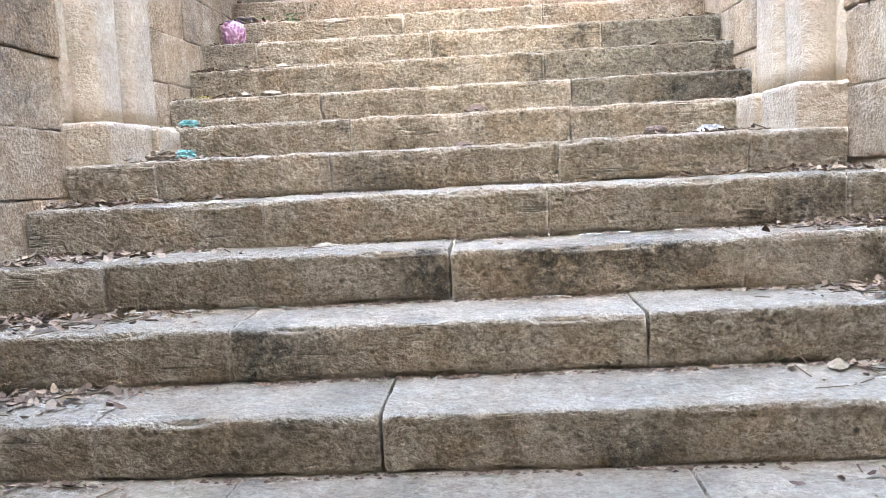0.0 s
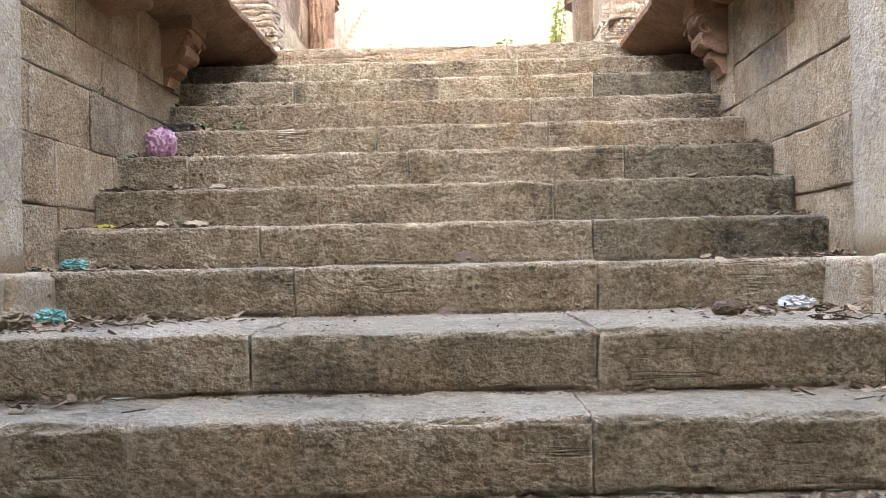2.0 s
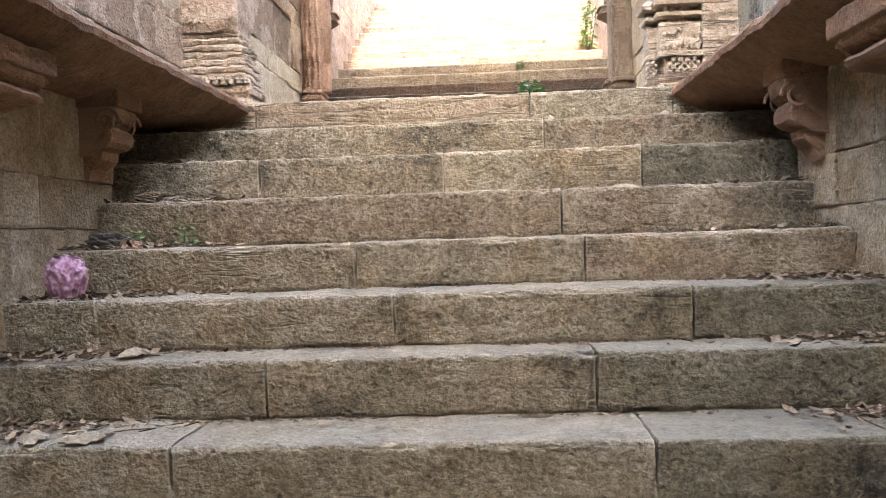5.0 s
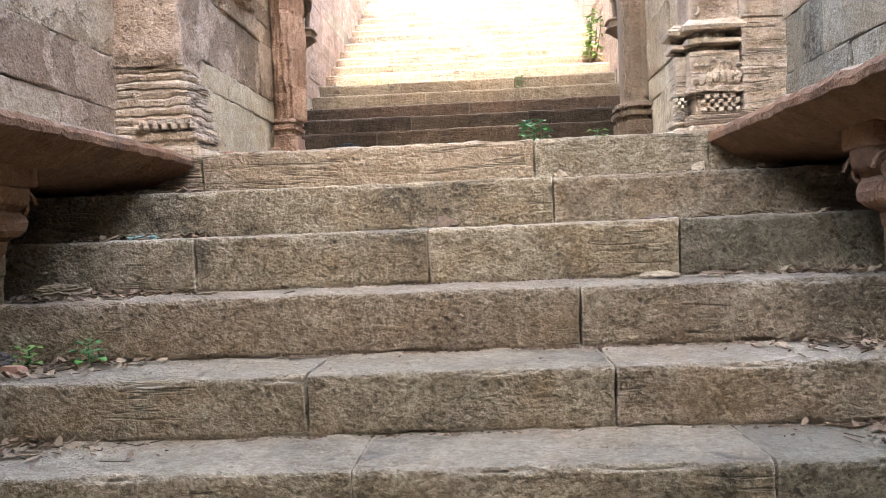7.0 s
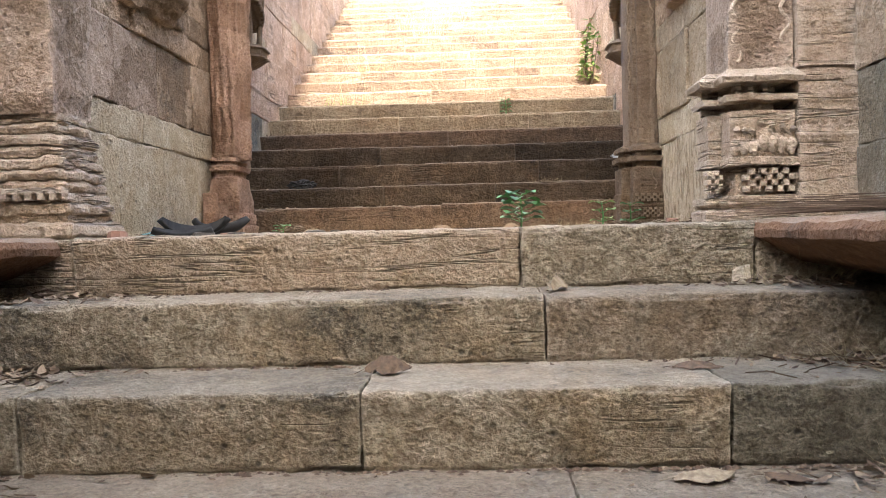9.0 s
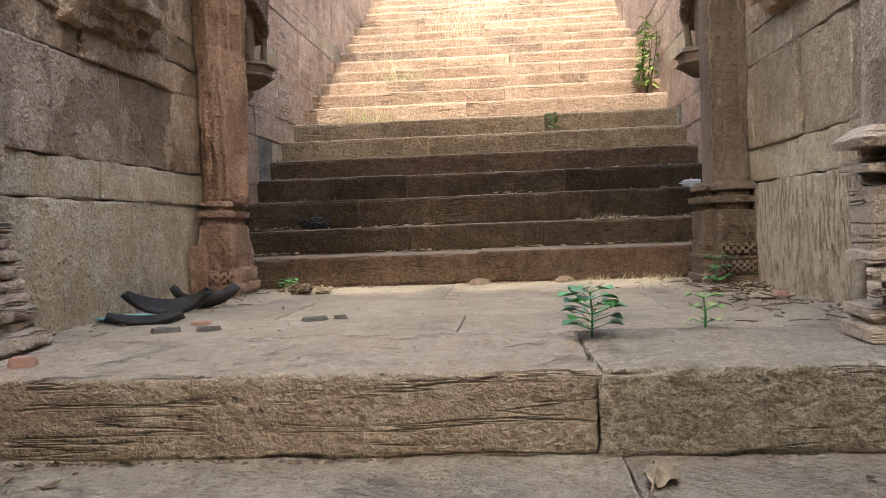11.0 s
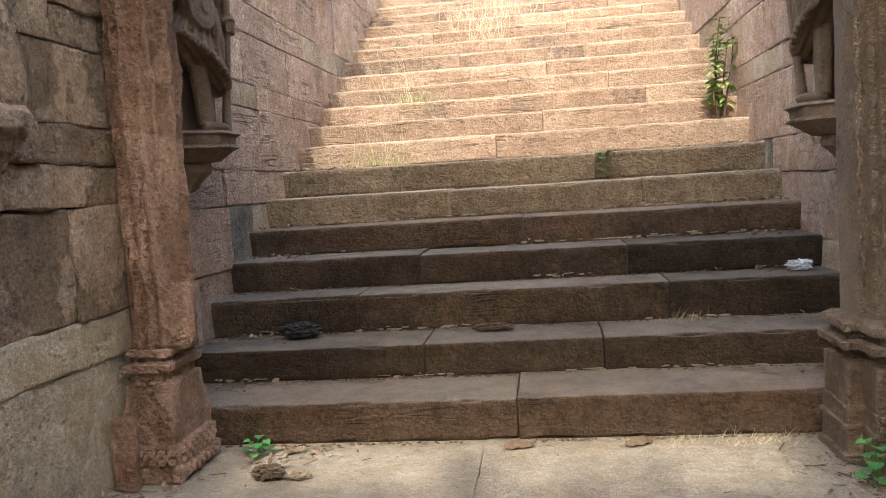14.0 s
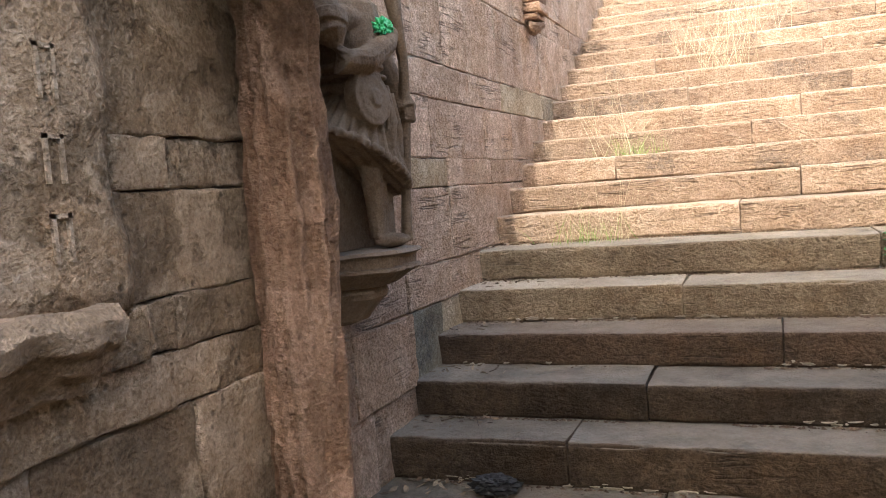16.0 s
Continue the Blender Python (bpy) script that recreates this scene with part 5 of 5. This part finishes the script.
def tied_bag(at, size):
    """A small filled bag with pleats running up to a knot and two loose ears."""
    bm = bmesh.new()
    bmesh.ops.create_icosphere(bm, subdivisions=5, radius=0.5)
    for v in bm.verts:
        d = v.co.normalized()
        w = abs(noise.noise(d * 2.4)) + 0.6 * abs(noise.noise(d * 5.5 + Vector((3, 0, 0)))) + 0.3 * abs(noise.noise(d * 12.0))
        q = 1.16 - 0.42 * w
        v.co = Vector((d.x * 0.5 * q * (0.86 + 0.16 * d.z), d.y * 0.42 * q * (0.86 + 0.16 * d.z), max(0.0, 0.46 + d.z * 0.5 * q - 0.10 * max(0.0, 1 - 3 * math.hypot(d.x, d.y)) * (d.z > 0)))) * size
    tube(bm, [(0, 0, size * 0.8), (0.003, 0, size * 0.9), (0.008, 0, size * 0.98)], [size * 0.10, size * 0.055, size * 0.09], 9)
    base = tagged(empty("plastic_bag", at), "knotted purple plastic bag lying on a step", "plastic bag")
    part("body", bm, M_BAG, base, smooth=True)
    for s in (-1, 1):
        v, f = [], []
        leaf_geo(v, f, (0, 0, size * 0.9), (s * size * 0.35, 0.02, size * 1.05), size * 0.3, size * 0.2, None)
        link_mesh("ear", v, f, M_BAG, base)
    return base


def crumpled(name, at, size, mat, label, category, seed, squash=(1, 1, 0.8), crease=0.35, freq=14.0, group=""):
    """A crushed bag or wrapper: a ball drawn into sharp folds, flat below."""
    bm = bmesh.new()
    bmesh.ops.create_icosphere(bm, subdivisions=4, radius=size / 2)
    for v in bm.verts:
        n = v.co.normalized()
        w = abs(noise.noise(n * 2.2 + Vector((seed, 0, 0)))) + 0.5 * abs(noise.noise(n * 5.0 + Vector((0, seed, 0)))) + 0.25 * abs(noise.noise(n * 11.0))
        v.co *= 1.15 - crease * 1.6 * w
        v.co = Vector((v.co.x * squash[0], v.co.y * squash[1], v.co.z * squash[2]))
    low = min(v.co.z for v in bm.verts)
    for v in bm.verts:
        v.co.z = max(v.co.z, low * 0.75)
    low = min(v.co.z for v in bm.verts)
    ob = part(name, bm, mat)
    ob.location = (at[0], at[1], at[2] - low)
    return tagged(ob, label, category, group)


def chip(at, size, mat, label, turn, seed, name="stone_chip", cat="stone", group="stone chips"):
    """A flat broken shard with a bevelled irregular outline."""
    rnd = random.Random(seed)
    bm = bmesh.new()
    ring = []
    for k in range(8):
        a = 2 * math.pi * k / 8 + rnd.uniform(-0.25, 0.25)
        ring.append((math.cos(a) * size[0] / 2 * rnd.uniform(0.75, 1.1), math.sin(a) * size[1] / 2 * rnd.uniform(0.75, 1.1)))
    low = [bm.verts.new((x, y, 0)) for x, y in ring]
    top = [bm.verts.new((x * 0.88, y * 0.88, size[2] * rnd.uniform(0.8, 1.2))) for x, y in ring]
    bm.faces.new(low[::-1])
    bm.faces.new(top)
    for k in range(8):
        bm.faces.new((low[k], low[(k + 1) % 8], top[(k + 1) % 8], top[k]))
    ob = part(name, bm, mat)
    ob.matrix_basis = pose(*at, 0, 0, turn)
    return tagged(ob, label, cat, group)


tied_bag((-1.475, 4.98, 2.158), 0.165)
crumpled("plastic_wrapper", (-1.32, 3.62, 1.482), 0.085, M_TEAL, "crumpled turquoise plastic wrapper in leaf litter", "wrapper", 5.2, (1.2, 0.8, 0.75), 0.55, group="wrappers")
crumpled("plastic_wrapper", (-1.45, 4.05, 1.642), 0.085, M_TEAL, "crumpled turquoise plastic wrapper in leaf litter", "wrapper", 6.2, (1.3, 0.7, 0.7), 0.55, group="wrappers")
crumpled("plastic_wrapper", (-1.50, 4.42, 1.808), 0.06, M_YELLOW, "small yellow wrapper on a littered step", "wrapper", 7.2, (1.5, 0.8, 0.5), 0.4, group="wrappers")
crumpled("plastic_wrapper", (0.98, 3.72, 1.482), 0.085, M_WHITE, "crumpled white plastic wrapper on the steps", "wrapper", 8.2, (1.4, 0.8, 0.6), 0.6, group="wrappers")
crumpled("plastic_wrapper", (1.2, 10.07, 3.606), 0.1, M_WHITE, "crumpled white plastic wrapper on the steps", "wrapper", 9.2, (1.4, 0.8, 0.6), 0.6, group="wrappers")
crumpled("black_bag", (-1.13, 9.80, 3.432), 0.15, M_RUBBER, "crumpled black plastic bag on a dark step", "plastic bag", 10.2, (1.4, 0.8, 0.55), 0.45)
crumpled("grey_rag", (-1.44, 5.72, 2.53), 0.15, M_LEAFPALE, "crumpled grey rag in leaf litter", "rag", 11.2, (1.3, 0.8, 0.45), 0.5, group="rags")
crumpled("grey_rag", (-1.5, 5.36, 2.336), 0.14, M_CHIP, "crumpled grey rag in leaf litter", "rag", 12.2, (1.3, 0.7, 0.6), 0.5, group="rags")
crumpled("grey_rag", (-1.38, 3.5, 1.482), 0.12, M_LEAFPALE, "crumpled grey rag in leaf litter", "rag", 13.2, (1.2, 0.8, 0.5), 0.5, group="rags")
crumpled("paper_scrap", (-1.29, 6.08, 2.727), 0.11, M_TEAL, "pale blue paper scrap on a step", "paper", 14.2, (1.6, 0.7, 0.22), 0.4)
crumpled("bark_clump", (-0.97, 8.80, 3.113), 0.10, M_LEAFBIG, "brown crumbled bark clump on the paving", "debris", 15.2, (1.3, 0.8, 0.6), 0.5, group="bark clumps")
crumpled("bark_clump", (-0.86, 8.80, 3.113), 0.07, M_LEAFPALE, "brown crumbled bark clump on the paving", "debris", 16.2, (1.4, 0.8, 0.5), 0.5, group="bark clumps")
crumpled("green_garland", (-1.35, 9.60, 5.13), 0.11, M_VIVID, "bright green plastic leaves tucked in the statue's arm", "garland", 17.2, (0.7, 1.2, 0.8), 0.5)
crumpled("twig_clump", (-0.22, 9.78, 3.432), 0.13, M_TWIG, "small clump of brown twigs on a step", "twig clump", 18.2, (1.7, 0.6, 0.3), 0.6)

dry_leaf((-0.04, 4.02, 1.645), 0.095, 20, M_LEAFBIG, "tent-shaped brown dry leaf on the steps", 1, 1.0)
dry_leaf((-0.10, 3.75, 1.482), 0.07, 160, M_LEAFBIG, "curled brown dry leaf on the steps", 2, 0.8)
dry_leaf((-1.12, 4.72, 1.99), 0.1, 60, M_LEAFPALE, "curled pale dry leaf on the steps", 3, 0.6)
dry_leaf((0.62, 5.78, 2.532), 0.12, 15, M_LEAFPALE, "large pale dry leaf on the steps", 4, 0.35)
dry_leaf((0.80, 5.76, 2.532), 0.08, -30, M_LEAFBIG, "curled brown dry leaf on the steps", 5, 0.4)
dry_leaf((-0.13, 6.10, 2.729), 0.10, 10, M_LEAFBIG, "curled brown dry leaf on the steps", 6, 1.0)
dry_leaf((0.69, 6.08, 2.729), 0.1, -12, M_LEAFBIG, "orange brown dry leaf on the steps", 7, 0.4)
dry_leaf((0.36, 6.45, 2.92), 0.1, 70, M_LEAFPALE, "tightly curled pale leaf on the steps", 8, 0.9)
dry_leaf((-1.25, 4.35, 1.81), 0.11, 100, M_LEAFPALE, "curled pale dry leaf on the steps", 10, 0.6)
dry_leaf((-1.1, 4.32, 1.81), 0.09, 20, M_LEAFPALE, "curled pale dry leaf on the steps", 11, 0.6)
dry_leaf((-0.10, 9.08, 3.115), 0.09, 5, M_LEAFBIG, "curled brown dry leaf on the paving", 12, 0.7)
dry_leaf((0.34, 9.09, 3.115), 0.09, 25, M_LEAFBIG, "curled brown dry leaf on the paving", 13, 0.7)
dry_leaf((1.02, 8.02, 3.115), 0.1, 125, M_LEAFPALE, "curled pale dry leaf on the paving", 14, 0.4)
dry_leaf((-0.55, 2.75, 1.157), 0.08, 30, M_LEAFPALE, "curled pale dry leaf on the steps", 15, 0.4)
dry_leaf((0.9, 2.2, 0.84), 0.08, 70, M_LEAFPALE, "curled pale dry leaf on the steps", 16, 0.4)

crumpled("dry_husk", (0.70, 3.50, 1.482), 0.085, M_LEAFBIG, "brown ribbed husk lying on the landing step", "husk", 20.2, (1.1, 0.75, 0.55), 0.18)
chip((-0.62, 7.64, 3.113), (0.10, 0.055, 0.014), M_CHIP, "grey flat stone chip on the paving", 10, 2)
chip((-0.53, 7.68, 3.113), (0.06, 0.04, 0.012), M_CHIP, "grey flat stone chip on the paving", -20, 3)
chip((-1.06, 7.42, 3.113), (0.13, 0.05, 0.016), M_CHIP, "grey flat stone chip on the paving", 15, 4)
chip((-0.93, 7.45, 3.113), (0.09, 0.04, 0.012), M_CHIP, "grey flat stone chip on the paving", 20, 5)
chip((-1.02, 7.62, 3.113), (0.08, 0.035, 0.012), M_BRICK, "red brick shard on the paving", 5, 6, "brick_shard", "brick", "brick shards")
chip((-1.16, 6.80, 3.113), (0.08, 0.06, 0.025), M_BRICK, "red brick shard on the landing edge", 30, 7, "brick_shard", "brick", "brick shards")
chip((-1.38, 5.30, 2.336), (0.09, 0.05, 0.03), M_BRICK, "red brick shard on a littered step", 10, 8, "brick_shard", "brick", "brick shards")
chip((1.08, 8.0, 3.113), (0.1, 0.07, 0.03), M_BRICK, "red brick shard on the paving", 50, 9, "brick_shard", "brick", "brick shards")
chip((0.95, 6.54, 2.918), (0.08, 0.05, 0.05), M_STEP, "small tan stone on the top step", 10, 10)


def tyre_piece(at, radius, width, arc, turn, tilt, label, group="tyre pieces"):
    """A torn strip of tyre: a curved shell with a thick bead."""
    n, v, f = 18, [], []
    prof = [(-0.5, 0.0), (-0.3, 0.018), (0.0, 0.024), (0.3, 0.018), (0.5, 0.0), (0.48, -0.012), (0.0, 0.010), (-0.48, -0.012)]
    for i in range(n + 1):
        a = (i / n - 0.5) * arc
        taper = 1 - 0.75 * abs(2 * i / n - 1) ** 2.5
        for u, o in prof:
            r = radius + o
            v.append((r * math.sin(a), u * width * taper, radius - r * math.cos(a)))
    for i in range(n):
        for j in range(8):
            k = (j + 1) % 8
            f.append((i * 8 + j, i * 8 + k, i * 8 + 8 + k, i * 8 + 8 + j))
    f += [tuple(range(8))[::-1], tuple(n * 8 + j for j in range(8))]
    ob = link_mesh("tyre_piece", v, f, M_RUBBER)
    ob.matrix_basis = pose(*at, tilt, 0, turn)
    return tagged(ob, label, "tyre", group)


tyre_piece((-1.31, 8.04, 3.135), 0.19, 0.085, 2.0, 14, 38, "torn black tyre strip lying by the wall")
tyre_piece((-1.25, 8.22, 3.14), 0.2, 0.08, 1.8, -12, -30, "torn black tyre strip lying by the wall")
tyre_piece((-1.24, 7.66, 3.125), 0.34, 0.06, 0.8, 12, 15, "torn black tyre strip lying by the wall")
crumpled("plastic_sheet", (-1.34, 7.76, 3.113), 0.2, M_TEAL, "dirty turquoise plastic sheet under tyre scraps", "plastic", 19.2, (1.3, 0.6, 0.16), 0.4)


def broom():
    """A bundle of thin dry stems lying on the ledge."""
    rnd = random.Random(31)
    v, f = [], []
    for _ in range(70):
        y = rnd.gauss(0, 0.05)
        blade_geo(v, f, (0.25, y * 0.3, 0.012 + abs(rnd.gauss(0, 0.018))), (-1, y * 1.1, rnd.uniform(-0.02, 0.05)), rnd.uniform(0.35, 0.55), 0.03, 0.0018, rnd)
    ob = empty("twig_broom")
    tagged(link_mesh("bristles", v, f, M_TWIG, ob, smooth=False), kind="stuff")
    ob.matrix_basis = pose(1.18, 6.52, 3.125, 0, 0, -8)
    return tagged(ob, "bundle of thin brown twigs lying on the ledge", "broom")


broom()
bm = bmesh.new()
tube(bm, [(1.05, 7.2, 3.11), (1.07, 7.26, 3.25), (1.10, 7.33, 3.45)], [0.02, 0.019, 0.018], 9)
tagged(part("leaning_stick", bm, M_LEAFPALE, smooth=True), "short dry wooden stick leaning on the wall", "stick")


def wall_corbel(y, z):
    """A small red carved corbel on the wall beside the sunlit stairs: stacked mouldings over a leafy drop."""
    base = tagged(empty("wall_corbel", (-1.6, y, z)), "small red carved stone corbel on the pink wall", "corbel")
    for z0, z1, out, w in ((0.26, 0.30, 0.15, 0.13), (0.20, 0.255, 0.12, 0.11), (0.13, 0.195, 0.13, 0.12), (0.09, 0.125, 0.10, 0.10)):
        under(base, stone("moulding", (-1.62, y - w, z + z0), (-1.6 + out, y + w, z + z1), M_RED, None, 0.03, 0.006, 0.012, 0.01))
    for dy in (-0.06, 0.0, 0.06):
        bm = bmesh.new()
        tube(bm, [(-1.58, y + dy, z + 0.095), (-1.53, y + dy, z + 0.06), (-1.57, y + dy * 0.5, z + 0.0)], [0.04, 0.045, 0.015], 8)
        under(base, part("leaf_drop", bm, M_RED, smooth=True))
    return base


wall_corbel(12.5, 5.60)
